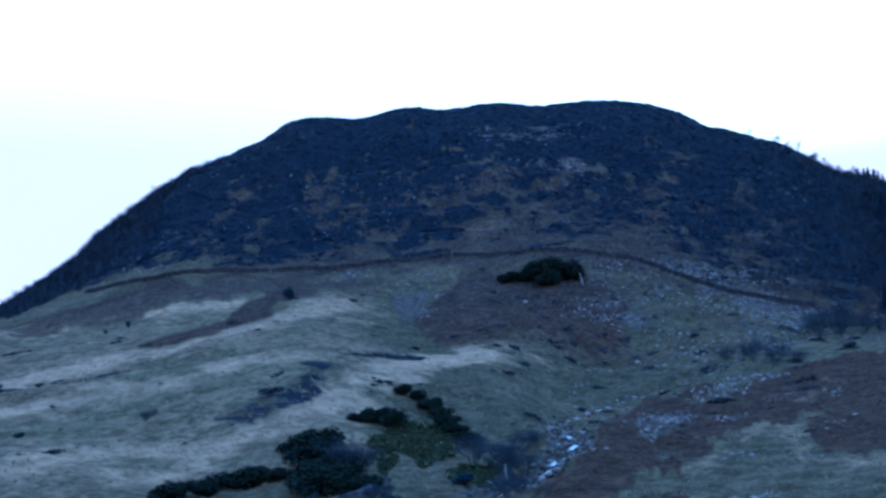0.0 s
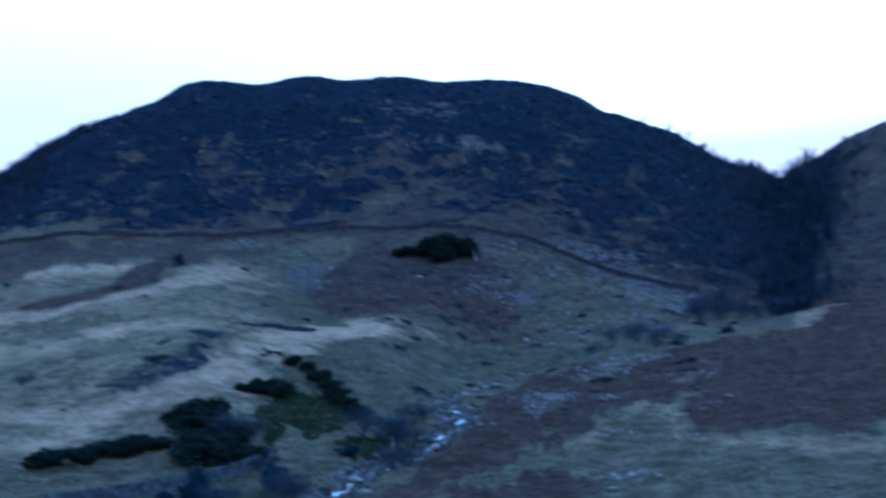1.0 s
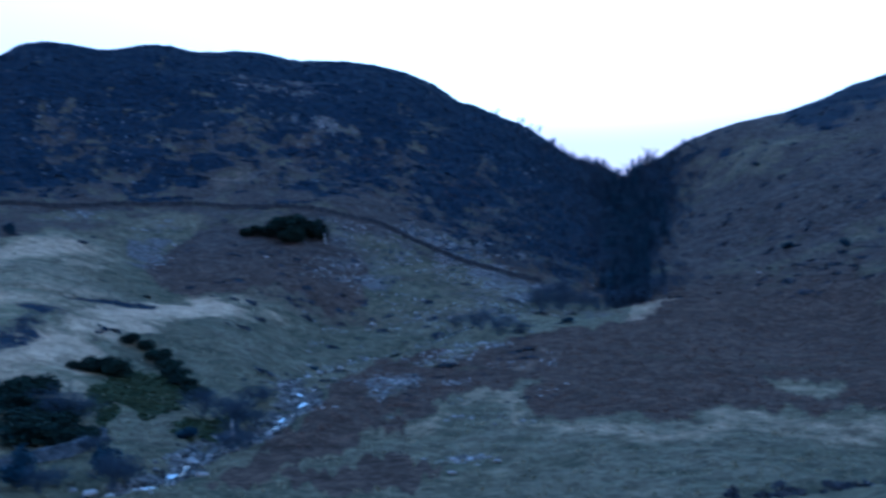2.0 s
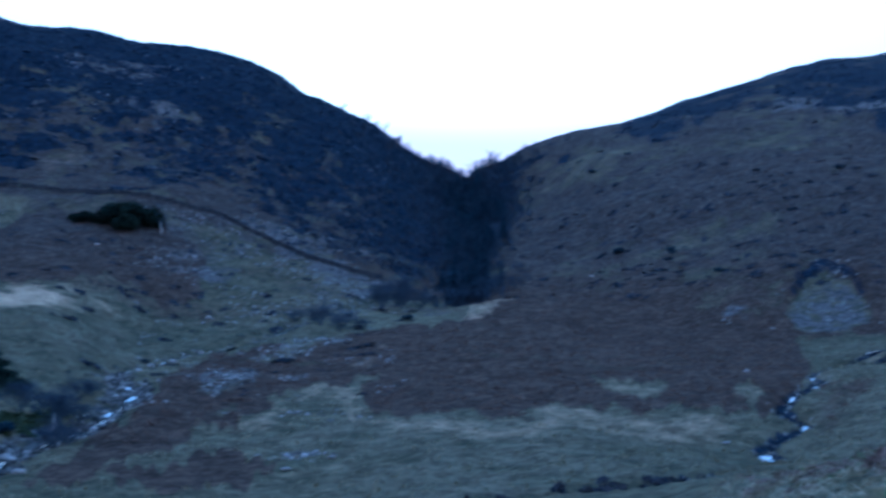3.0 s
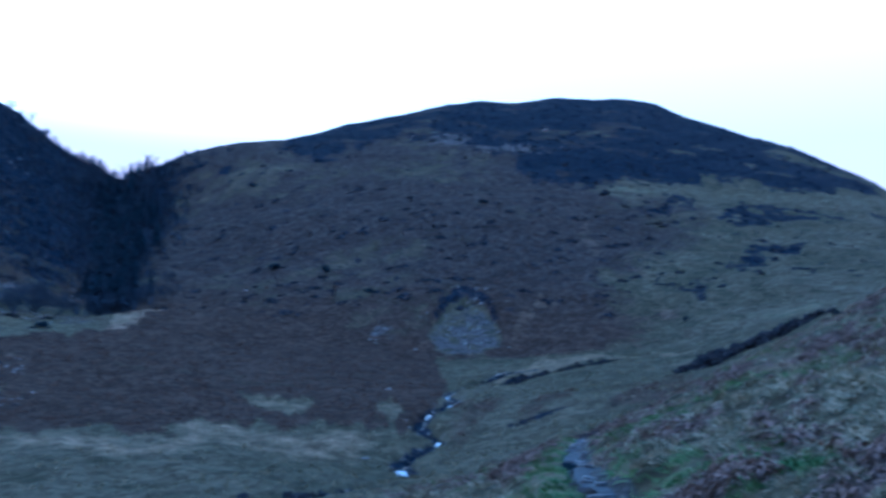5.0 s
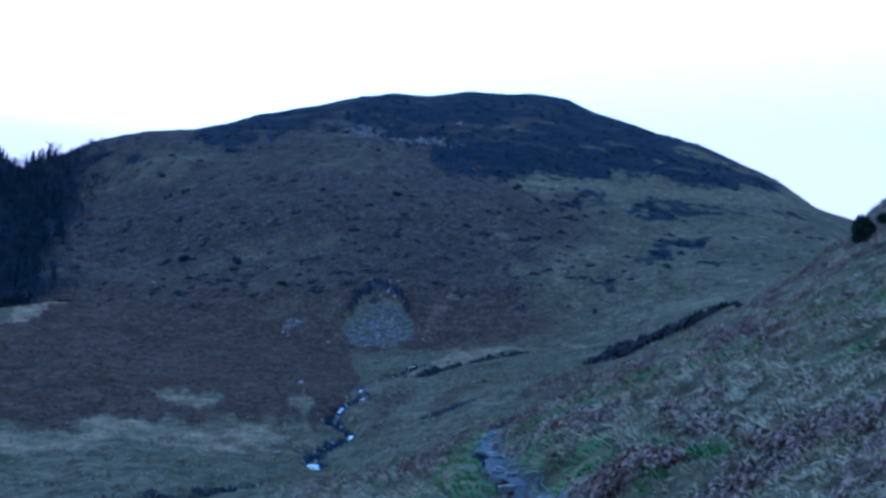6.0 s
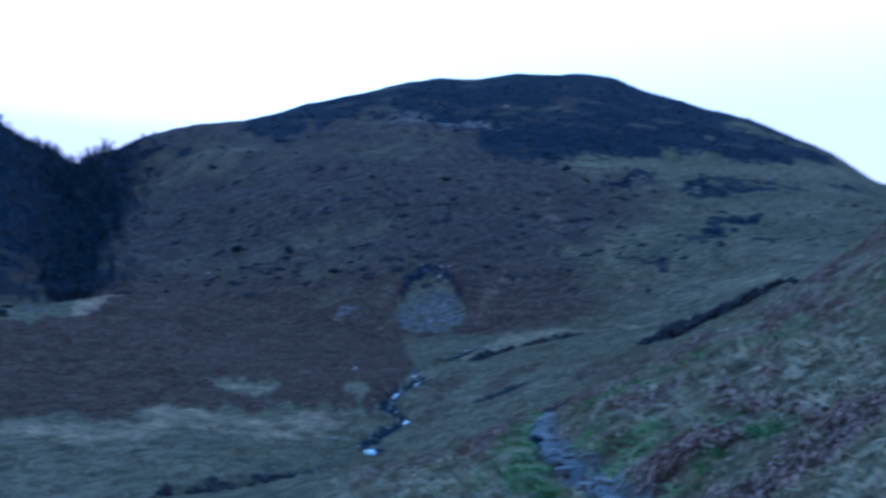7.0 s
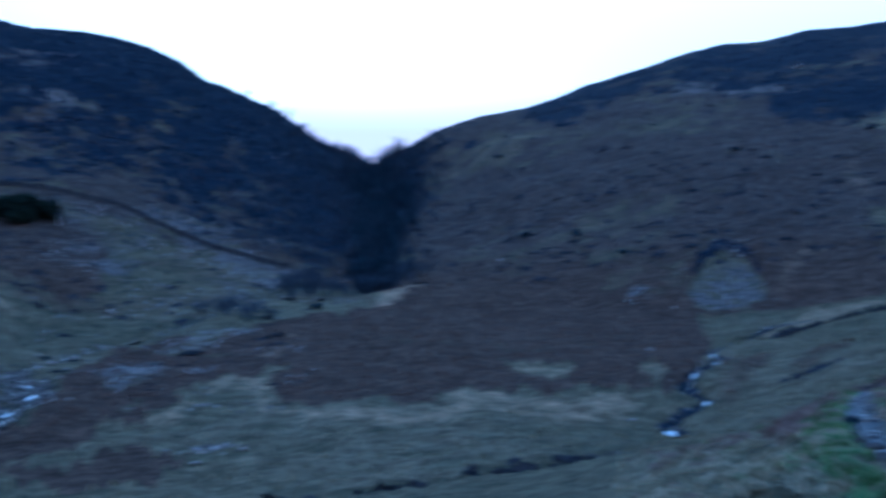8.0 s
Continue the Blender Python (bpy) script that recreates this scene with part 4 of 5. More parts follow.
def leaves(centres, size, flat=0.5, seed=0):
    """Small leaf sprays, a kinked pair of triangles each, at the given places."""
    g = np.random.default_rng(seed)
    c = np.asarray(centres)
    n = len(c)
    a = g.normal(size=(n, 3)); a /= np.linalg.norm(a, axis=1)[:, None]
    d = g.normal(size=(n, 3)) * (1, 1, flat); d -= a * (a * d).sum(1)[:, None]; d /= np.linalg.norm(d, axis=1)[:, None]
    s = size * g.uniform(0.6, 1.3, (n, 1))
    k = np.cross(a, d) * s * 0.35
    verts = np.stack([c - a * s * 0.5, c + d * s * 0.45 + k, c + a * s * 0.5, c - d * s * 0.45 + k], 1).reshape(-1, 3)
    o = np.arange(n)[:, None] * 4
    return verts, np.concatenate([o + (0, 1, 2), o + (0, 2, 3)])


def mesh_of(name, data, mat, smooth=False):
    return raw_mesh(name, np.array(data[0], np.float32).reshape(-1, 3), np.array(data[1], np.int32).reshape(-1, 3), mat, smooth)


def bare_tree(name, h, spread_out, seed, bark, label, category="tree", group="", stems=1):
    """A leafless tree: trunk, limbs in three orders, fine twigs."""
    g = np.random.default_rng(seed)
    trunk, limbs, twigs_v, twigs_f = [], [], [], []

    def grow(p, d, length, rad, order):
        q = [Vector(p)]
        dd = Vector(d).normalized()
        for k in range(3):
            dd = (dd + Vector(g.normal(size=3) * 0.13) + Vector((0, 0, 0.07))).normalized()
            q.append(q[-1] + dd * length / 3)
        if order == 3:
            side = Vector(g.normal(size=3)).cross(dd).normalized() * rad
            limbs.append(([q[0] - side, q[0] + side, q[3]], [(0, 1, 2)]))
        else:
            (trunk if order == 0 else limbs).append(tube(q, [rad, rad * 0.85, rad * 0.7, rad * 0.45], 6 if order == 0 else 4 if order == 1 else 3))
        if order == 3:
            for k in range(6):
                s = q[g.integers(1, 4)]
                e = s + (dd + Vector(g.normal(size=3) * 0.6)).normalized() * length * g.uniform(0.5, 0.9)
                side = Vector(g.normal(size=3)).normalized() * 0.018 * h / 6
                o = len(twigs_v)
                twigs_v.extend([s - side, s + side, e])
                twigs_f.append((o, o + 1, o + 2))
            return
        for k in range((6, 4, 4)[order]):
            t = g.uniform(0.35, 1.0) * 3
            i = min(int(t), 2)
            s = q[i].lerp(q[i + 1], t - i)
            turn = g.uniform(0, 6.28)
            out = Vector((math.cos(turn), math.sin(turn), 0))
            nd = (dd * (1 - spread_out * 0.6) + out * spread_out * g.uniform(0.6, 1.2)).normalized()
            grow(s, nd, length * g.uniform(0.5, 0.72), rad * 0.5, order + 1)

    for k in range(stems):
        lean = Vector(g.normal(size=3) * (0.05 if stems == 1 else 0.35))
        lean.z = 1
        grow((g.normal() * 0.1 * (stems > 1), g.normal() * 0.1 * (stems > 1), -0.3), lean, h * (0.55 if stems == 1 else 0.5), h * (0.022 if stems == 1 else 0.011), 0)
    root = thing(name, (0, 0, 0), label, category, group)
    part("trunk" if stems == 1 else "stem_tangle", mesh_of("trunk", gather(trunk), bark, True), root)
    part("branch_frame", mesh_of("branch_frame", gather(limbs), M_TWIG, True), root)
    part("twig_crown", mesh_of("twig_crown", (twigs_v, twigs_f), M_TWIG), root, "fine leafless twigs")
    return root


def conifer(h, seed, label, group=""):
    """A narrow dark conifer: whorls of drooping boughs with ragged sprays."""
    g = np.random.default_rng(seed)
    sprays = []
    for k in range(26):
        f = k / 25
        z = h * (0.10 + 0.88 * f)
        reach = h * 0.19 * (1 - f) ** 0.8 * g.uniform(0.75, 1.2) + 0.12
        for j in range(9 if f < 0.7 else 6):
            a = g.uniform(0, 6.28)
            for s in np.linspace(0.3, 1.0, 5):
                sprays.append((math.cos(a) * reach * s, math.sin(a) * reach * s, z - 0.28 * reach * s * s + g.normal() * 0.08))
    root = thing("conifer", (0, 0, 0), label, "tree", group)
    part("trunk", mesh_of("trunk", tube([(0, 0, -0.4), (0.05, 0, h * 0.5), (0, 0, h * 0.97)], [h * 0.018, h * 0.012, 0.01], 6), M_BARK, True), root)
    part("crown", mesh_of("crown", leaves(sprays, h * 0.062, 0.35, seed), M_NEEDLE), root)
    return root


def evergreen(name, w, h, seed, label, category, group="", n=900, lobes=7, leaf=M_EVERGREEN):
    """A dense evergreen: lobes of small leaf sprays over short stems, with gaps and an uneven outline."""
    g = np.random.default_rng(seed)
    pts, stems = [], []
    for k in range(lobes):
        a, d = g.uniform(0, 6.28), g.uniform(0.1, 0.33) * w
        c = Vector((math.cos(a) * d, math.sin(a) * d, h * g.uniform(0.28, 0.62)))
        rw, rh = w * g.uniform(0.17, 0.30), h * g.uniform(0.24, 0.38)
        v = g.normal(size=(n // lobes, 3))
        v /= np.linalg.norm(v, axis=1)[:, None]
        v *= g.uniform(0.3, 1.22, (len(v), 1)) ** 0.5
        q = np.array(c) + v * (rw, rw, rh)
        pts.append(q[q[:, 2] > 0.02 * h])
        stems.append(tube([(g.normal() * 0.06 * w, g.normal() * 0.06 * w, -0.25), (c * 0.5), c], [0.03 * h, 0.02 * h, 0.008 * h], 5))
    root = thing(name, (0, 0, 0), label, category, group)
    part("stem_tangle", mesh_of("stem_tangle", gather(stems), M_BARK, True), root)
    part("crown", mesh_of("crown", leaves(np.concatenate(pts), 0.045 * (w + h), 0.6, seed), leaf), root)
    return root


def rock_data(seed, rough=0.25, detail=2):
    """A weathered stone of unit size: a cut-down ball with flats and chips."""
    g = np.random.default_rng(seed)
    bm = bmesh.new()
    bmesh.ops.create_icosphere(bm, subdivisions=detail, radius=0.5)
    flats = [(Vector(g.normal(size=3)).normalized(), g.uniform(0.3, 0.42)) for k in range(7)]
    for v in bm.verts:
        for n, d in flats:
            over = v.co.dot(n) - d
            if over > 0:
                v.co -= n * over
        v.co *= 1 + rough * 0.4 * noise.noise(v.co * 3 + Vector((seed, 0, 0)))
        v.co.z *= 0.75
    data = ([tuple(v.co) for v in bm.verts], [tuple(v.index for v in f.verts) for f in bm.faces])
    bm.free()
    return np.array(data[0]), np.array(data[1])


def scatter(name, templates, places, mat, label, category, smooth=False, lean=(0.0, 0.0)):
    """ONE mesh of many small pieces: templates of (verts, tris), places of x, y, z, size, turn, tilt x, tilt y, stretch z."""
    p = np.asarray(places, float)
    pick = rng.integers(0, len(templates), len(p))
    vs, fs, o = [], [], 0
    for k, (tv, tf) in enumerate(templates):
        q = p[pick == k]
        if not len(q):
            continue
        c, s = np.cos(q[:, 4]), np.sin(q[:, 4])
        x, y, z = tv[None, :, 0] * q[:, 3:4], tv[None, :, 1] * q[:, 3:4], tv[None, :, 2] * q[:, 3:4] * q[:, 7:8]
        xr, yr = x * c[:, None] - y * s[:, None] + z * lean[0], x * s[:, None] + y * c[:, None] + z * lean[1]
        zr = z + xr * q[:, 5:6] + yr * q[:, 6:7]
        v = np.stack([xr + q[:, 0:1], yr + q[:, 1:2], zr + q[:, 2:3]], -1)
        vs.append(v.reshape(-1, 3))
        fs.append((tf[None] + (np.arange(len(q)) * len(tv))[:, None, None]).reshape(-1, 3) + o)
        o += len(q) * len(tv)
    ob = new(name, raw_mesh(name, np.concatenate(vs), np.concatenate(fs), mat, smooth))
    return tagged(ob, label, category, kind="stuff")


def tuft(blades, lean, wide, seed):
    """Bent blades from one root, of unit length."""
    g = np.random.default_rng(seed)
    v, f = [], []
    for k in range(blades):
        a, l, s = g.uniform(0, 6.28), g.uniform(0.6, 1.1), lean * g.uniform(0.5, 1.4)
        d = np.array((math.cos(a), math.sin(a), 0))
        side = np.array((-d[1], d[0], 0)) * wide * g.uniform(0.7, 1.3)
        root = np.append(g.normal(size=2) * 0.13, -0.05)
        mid, tip = root + d * s * 0.35 * l + (0, 0, 0.6 * l), root + d * s * l + (0, 0, (0.95 - 0.45 * s) * l)
        o = len(v)
        v += [root - side, root + side, mid - side * 0.8, mid + side * 0.8, tip]
        f += [(o, o + 1, o + 3), (o, o + 3, o + 2), (o + 2, o + 3, o + 4)]
    return np.array(v), np.array(f)


def frond_clump(fronds, seed):
    """Dead, collapsed fern fronds with side leaflets, of unit length."""
    g = np.random.default_rng(seed)
    v, f = [], []
    for k in range(fronds):
        a, l = g.uniform(0, 6.28), g.uniform(0.6, 1.1)
        d = np.array((math.cos(a), math.sin(a), 0))
        n = np.array((-d[1], d[0], 0))
        rise = g.uniform(0.15, 0.55)
        at = lambda t: d * l * t + np.array((0, 0, rise * math.sin(3.0 * t)))
        for t in np.linspace(0.25, 0.95, 4):
            w = 0.24 * (1.15 - t) * l
            for sgn in (-1, 1):
                o = len(v)
                v += [at(t - 0.07), at(t + 0.07), at(t + 0.05) + n * sgn * w + (0, 0, g.normal() * 0.07 - 0.04)]
                f.append((o, o + 1, o + 2))
    return np.array(v), np.array(f)


def mound(seed, n=6):
    """A low shaggy cushion of short shoots, of unit width."""
    g = np.random.default_rng(seed)
    a, d = g.uniform(0, 6.28, n * 2), np.sqrt(g.uniform(0, 1, n * 2)) * 0.45
    return leaves(np.stack([np.cos(a) * d, np.sin(a) * d, 0.34 * (1 - (d / 0.5) ** 2) * g.uniform(0.5, 1.0, n * 2)], -1), 0.56, 0.8, seed)


def seat_on_ground(xy, size, sink=0.0, tilt=0.0, zscale=(0.8, 1.2)):
    xy = np.asarray(xy)
    n = len(xy)
    z = height(xy[:, 0], xy[:, 1])
    e = 0.5
    sx = (height(xy[:, 0] + e, xy[:, 1]) - z) / e
    sy = (height(xy[:, 0], xy[:, 1] + e) - z) / e
    return np.stack([xy[:, 0], xy[:, 1], z - sink * size, size, rng.uniform(0, 6.28, n), np.clip(sx, -1, 1) + rng.normal(size=n) * tilt,
                     np.clip(sy, -1, 1) + rng.normal(size=n) * tilt, rng.uniform(*zscale, n)], -1)


def fan(n, b0, b1, r0, r1, power=1.0):
    """Random places between two bearings and two distances; a power over 1 crowds them towards the near end."""
    b, r = np.radians(rng.uniform(b0, b1, n)), r0 + (r1 - r0) * rng.uniform(0, 1, n) ** power
    return np.stack([r * np.sin(b), r * np.cos(b)], -1)


def stand(root, b, r, size, turn, sink=0.05, squash=1.0):
    p = drop(b, r, sink)
    return Matrix.Translation(p) @ pose(0, 0, 0, 0, 0, turn) @ Matrix.Diagonal((size, size, size * squash, 1))


def plant(protos, spots, used):
    """Stands copies of the first things at (bearing, distance, scale, squash); the first of each kind is the thing itself."""
    for k, (b, r, size, squash) in enumerate(spots):
        i = int(rng.integers(0, len(protos)))
        m = stand(protos[i], b, r, size, rng.uniform(0, 360), 0.05, squash)
        if i in used:
            copy_thing(protos[i], m @ Matrix.Diagonal([1 / v for v in protos[i].scale] + [1]))
        else:
            used.add(i)
            protos[i].matrix_basis = m
    for i, p in enumerate(protos):
        if i not in used:
            used.add(i)
            b, r, size, squash = spots[0]
            p.matrix_basis = stand(p, b + 0.6, r + 2, size, 30, 0.05, squash)


# ---------------------------------------------------------------- water
def ribbon(line, widths, lift, wobble):
    """A water surface along a line in plan, level across, following its bed down."""
    n = len(line)
    t = np.gradient(line, axis=0)
    t /= np.linalg.norm(t, axis=1)[:, None]
    nrm = np.stack([-t[:, 1], t[:, 0]], -1)
    z = height(line[:, 0], line[:, 1]) + lift
    rows = []
    for s in np.linspace(-1, 1, 5):
        edge = line + nrm * (widths * (1 + wobble * fractal(line[:, 0] + 9 * s, line[:, 1], 3, 2, 71)) * s)[:, None]
        rows.append(np.column_stack([edge, z - 0.04 * s * s]))
    return np.stack(rows, 1)


def finer(line, step):
    d = np.concatenate([[0], np.cumsum(np.hypot(*np.diff(line, axis=0).T))])
    s = np.arange(0, d[-1], step)
    return np.stack([np.interp(s, d, line[:, 0]), np.interp(s, d, line[:, 1])], -1)


west_line, east_line = finer(BROOK_WEST, 0.6), finer(BROOK_EAST, 0.5)
west_w = (0.22 + 0.24 * fractal(west_line[:, 0], west_line[:, 1], 9, 2, 73)) * (1 - 0.7 * ramp(np.hypot(*west_line.T), 125, 150))
east_w = 0.42 + 0.22 * fractal(east_line[:, 0], east_line[:, 1], 7, 2, 74)
tagged(new("brook", sheet("brook", ribbon(west_line, np.maximum(west_w, 0.05), 0.16, 0.4), "open", M_WATER)), "shallow rocky brook running over grey stones", "water", kind="structure")
tagged(new("side_brook", sheet("side_brook", ribbon(east_line, east_w * 0.38, 0.06, 0.4), "open", M_WATER)), "narrow stepped brook in a dark cut bed", "water", kind="structure")


def cascade(line, b, r, length, wide, lift):
    """A short run of white water over a step."""
    c = np.array(polar(b, r))
    near = finer(line[np.hypot(line[:, 0] - c[0], line[:, 1] - c[1]) < length + 0.7], 0.25)
    w = wide * (0.7 + 0.3 * np.sin(np.linspace(0, 3.1, len(near))))
    tagged(new("white_water", sheet("white_water", ribbon(near, w, lift, 0.7), "open", M_FOAM)), "white water tumbling over a rocky step", "water", kind="structure")


for b, r, length, wide in ((9.2, 120, 1.1, 0.42), (8.1, 111, 0.7, 0.3), (11.0, 163, 0.8, 0.3), (0.2, 82, 0.9, 0.5), (2.2, 87, 0.5, 0.35), (8.9, 128, 0.5, 0.2), (6.4, 104, 0.4, 0.2)):
    cascade(west_line, b, r, length, wide, 0.36)
for b, r, length, wide in ((45.6, 89, 1.9, 1.0), (45.2, 96, 1.5, 0.7), (47.0, 106, 0.5, 0.2), (46.4, 116, 0.5, 0.16), (47.4, 126, 0.7, 0.22), (47.5, 135, 0.8, 0.22)):
    cascade(east_line, b, r, length, wide, 0.32)

# ---------------------------------------------------------------- walls of dry stone
def stone_wall(name, points, tall, thick, stone, label, seed, batter=0.12):
    """Courses of uneven stones laid dry along a line in plan, with a rough coping."""
    g = np.random.default_rng(seed)
    line = finer(along(points), stone)
    t = np.gradient(line, axis=0)
    t /= np.linalg.norm(t, axis=1)[:, None]
    z = height(line[:, 0], line[:, 1])
    z = np.convolve(np.pad(z, 2, "edge"), np.ones(5) / 5, "valid")
    vs, fs = [], []
    courses = max(2, round(tall / (stone * 0.55)))
    box = np.array([(x, y, w) for x in (-1, 1) for y in (-1, 1) for w in (-1, 1)], float)
    tri = np.array([(0, 1, 3), (0, 3, 2), (4, 6, 7), (4, 7, 5), (0, 4, 5), (0, 5, 1), (2, 3, 7), (2, 7, 6), (0, 2, 6), (0, 6, 4), (1, 5, 7), (1, 7, 3)])
    for i in range(len(line)):
        if g.uniform() < 0.03:
            continue
        for c in range(courses + 1):
            cope = c == courses
            hh = tall / courses
            size = np.array((stone * g.uniform(0.42, 0.58), thick * 0.5 * (1 - batter * c / courses) * g.uniform(0.85, 1.05), hh * (0.62 if cope else 0.54) * g.uniform(0.85, 1.2)))
            q = box * size * g.uniform(0.86, 1.0, (8, 3))
            off = (g.normal() * 0.08 + 0.5 * (c % 2)) * stone
            x = q[:, 0] * t[i, 0] - q[:, 1] * t[i, 1] + line[i, 0] + t[i, 0] * off
            y = q[:, 0] * t[i, 1] + q[:, 1] * t[i, 0] + line[i, 1] + t[i, 1] * off
            fs.append(tri + 8 * len(vs))
            vs.append(np.stack([x, y, q[:, 2] + z[i] + hh * (c + 0.4) - 0.1], -1))
    return tagged(new(name, raw_mesh(name, np.concatenate(vs), np.concatenate(fs), M_WALLSTONE, False)), label, "wall", kind="structure")


stone_wall("wall_hill", HILL_WALL, 0.85, 0.6, 0.7, "long dark dry-stone wall climbing across the heathery hillside", 3)

# ---------------------------------------------------------------- trees and bushes
used = set()
hollies = [evergreen("holly_tree", 1.0, 0.72, 20 + k, "dense dark evergreen tree on a bracken slope below the wall", "tree", "evergreen clump", 2600, 9) for k in range(2)]
plant(hollies, [(b, r, w * 1.0, max(0.75, h / (0.72 * w))) for b, r, w, h in HOLLIES], used)

used = set()
gorse = [evergreen("gorse_bush", 1.0, 0.62, 40 + k, "dense dark green gorse bush on pale grass above the brook", "bush", "gorse above the brook", 1900, 9) for k in range(4)]
plant(gorse, [(b, r * (0.968 if b < -7 else 0.985), w * 1.15, max(0.62, 0.72 * h / (0.58 * w))) for b, r, w, h in GORSE], used)

used = set()
dark = [evergreen("dark_shrub", 1.0, 0.8, 60 + k, "small dark blue-green shrub alone on the open hillside", "shrub", "scattered shrubs", 900, 6, M_NEEDLE) for k in range(3)]
plant(dark, [(b, r, w * 0.68, min(1.6, max(0.6, h / (0.75 * w)))) for b, r, w, h in DARK_SHRUBS] + [(54.4, 19.7, 0.42, 0.8), (-5.5, 83, 2.2, 1.9), (-5.9, 82, 2.8, 0.9), (-7.3, 83, 2.4, 0.7), (-1.3, 85, 2.6, 1.2), (2.8, 101, 3.2, 0.5)], used)

used = set()
crag_bush = [evergreen("thorn_bush", 1.0, 0.8, 70, "black rounded bush standing against the sky on the slope's brow", "bush", "", 2200, 6)]
plant(crag_bush, [(b, r, w * 1.15, h / (0.7 * w)) for b, r, w, h in SKYLINE_BUSH], used)

used = set()
willows = [bare_tree("bare_shrub", 3.0, 0.75, 80 + k, M_TWIG, "leafless grey-brown thicket shrub growing by the brook", "shrub", "brookside shrubs", 5) for k in range(3)]
plant(willows, [(b, r, h / 2.5, 1.0) for b, r, w, h in BARE_SHRUBS] + [(b + 0.4 * w / r * 57, r + 2, h / 3.4, 0.9) for b, r, w, h in BARE_SHRUBS], used)

used = set()
birch = [bare_tree("birch_tree", 6.0, 0.4, 90, M_BIRCH, "leafless birch with a pale trunk beside dark evergreens", "tree")]
plant(birch, [(10.4, 247, 1.25, 1.0), (5.4, 104, 0.7, 1.0)], used)

used = set()
bare = [bare_tree("bare_tree", 6.0, (0.55, 0.7, 0.62, 0.8)[k], 100 + k, M_BARK, "leafless dark hillside tree with a fine twiggy crown", "tree", "hillside trees") for k in range(4)]
spots = [(b, r, h / 4.8, 1.0) for b, r, w, h in SKYLINE_TREES]
# the wood along the west ridge
for k in range(70):
    b = -24 + 12.5 * rng.uniform(0, 1) ** 1.2
    crest = float(np.interp(b, RING, RR[-1]))
    spots.append((b, crest - abs(rng.normal()) * (8 if k % 2 else 34) + 5, rng.uniform(0.6, 1.05), 1.0))
# thin scrub on the west hill's flank, thickening to the ravine
for k in range(70):
    b = 27.2 - abs(rng.normal() * 3.6)
    r = rng.uniform(248, 425)
    if b > 12 and float(np.interp(b, RING, RR[-1])) > r - 5:
        spots.append((b, r, rng.uniform(0.6, 1.15), 1.0))
for k in range(90):
    r = rng.uniform(230, 408)
    spots.append((27.9 + rng.normal() * (0.5 + 1.1 * (r - 230) / 178), r, rng.uniform(0.7, 1.2), 1.0))
for k in range(50):
    spots.append((29.4 + abs(rng.normal() * 1.2), rng.uniform(228, 390), rng.uniform(0.4, 0.95), 1.0))
plant(bare, spots, used)

used = set()
pines = [conifer(10.0, 140 + k, "tall narrow dark conifer standing in the ravine", "ravine conifers") for k in range(3)]
plant(pines, [(28.0 + rng.normal() * 0.75, rng.uniform(236, 385), rng.uniform(0.45, 0.85), 1.0) for k in range(84)]
      + [(28.4, 412, 0.8, 1.0), (29.2, 408, 0.78, 1.0), (28.9, 410, 0.6, 1.0), (26.7, 410, 0.6, 1.0), (26.4, 412, 0.55, 1.0), (27.1, 410, 0.5, 1.0), (25.9, 412, 0.42, 1.0), (26.2, 409, 0.5, 1.0), (26.9, 413, 0.55, 1.0), (27.5, 411, 0.5, 1.0), (28.1, 411, 0.55, 1.0), (28.7, 411, 0.7, 1.0), (29.5, 409, 0.55, 1.0)], used)

# the thickets between the trees, too fine to count
twiggy = [tuft(15, 0.75, 0.017, 150 + k) for k in range(4)]
ridge = fan(9000, -25, -10, 300, 412)
ridge_b = np.degrees(np.arctan2(ridge[:, 0], ridge[:, 1]))
ridge_r = np.hypot(ridge[:, 0], ridge[:, 1])
ridge = ridge[np.interp(ridge_b, RING, RR[-1]) - ridge_r < rng.uniform(0, 90, len(ridge)) * ramp(-ridge_b, 10, 16)]
ravine_r = rng.uniform(226, 412, 3400)
ravine_b = 28.1 + rng.normal(size=3400) * (0.55 + 1.15 * ramp(ravine_r, 235, 400))
flank_b, flank_r = 26.5 - np.abs(rng.normal(size=1100)) * 5.0, rng.uniform(245, 405, 1100)
wild_b, wild_r = np.radians(np.concatenate([ravine_b, flank_b])), np.concatenate([ravine_r, flank_r])
wild = np.concatenate([ridge, np.stack([wild_r * np.sin(wild_b), wild_r * np.cos(wild_b)], -1)])
scatter("thicket", twiggy, seat_on_ground(wild, np.where(np.arange(len(wild)) < len(ridge) + 3400, rng.uniform(2.2, 4.4, len(wild)), rng.uniform(1.0, 2.8, len(wild))), 0.0, 0.0) * (1, 1, 1, 1, 1, 0, 0, 1), M_TWIG, "grey leafless thicket between trees on ridge and ravine", "thicket")

# ---------------------------------------------------------------- stones
rocks = [rock_data(200 + k) for k in range(5)]
chips = [rock_data(210 + k, 0.3, 1) for k in range(6)]
boulder_meshes = [raw_mesh("boulder", v, f, M_STONE, False) for v, f in rocks]
for k, (b, r, w, h) in enumerate(BOULDERS):
    ob = new("boulder", boulder_meshes[k % 5])
    ob.matrix_basis = Matrix.Translation(drop(b, r, -0.12 * h)) @ pose(0, 0, 0, 8 * math.sin(k), 6 * math.cos(k), 67 * k) @ Matrix.Diagonal((w * 0.65, w * 0.5, h * 1.1, 1))
    tagged(ob, "pale weathered grey boulder lying in rough moor grass", "boulder", "moor boulders")
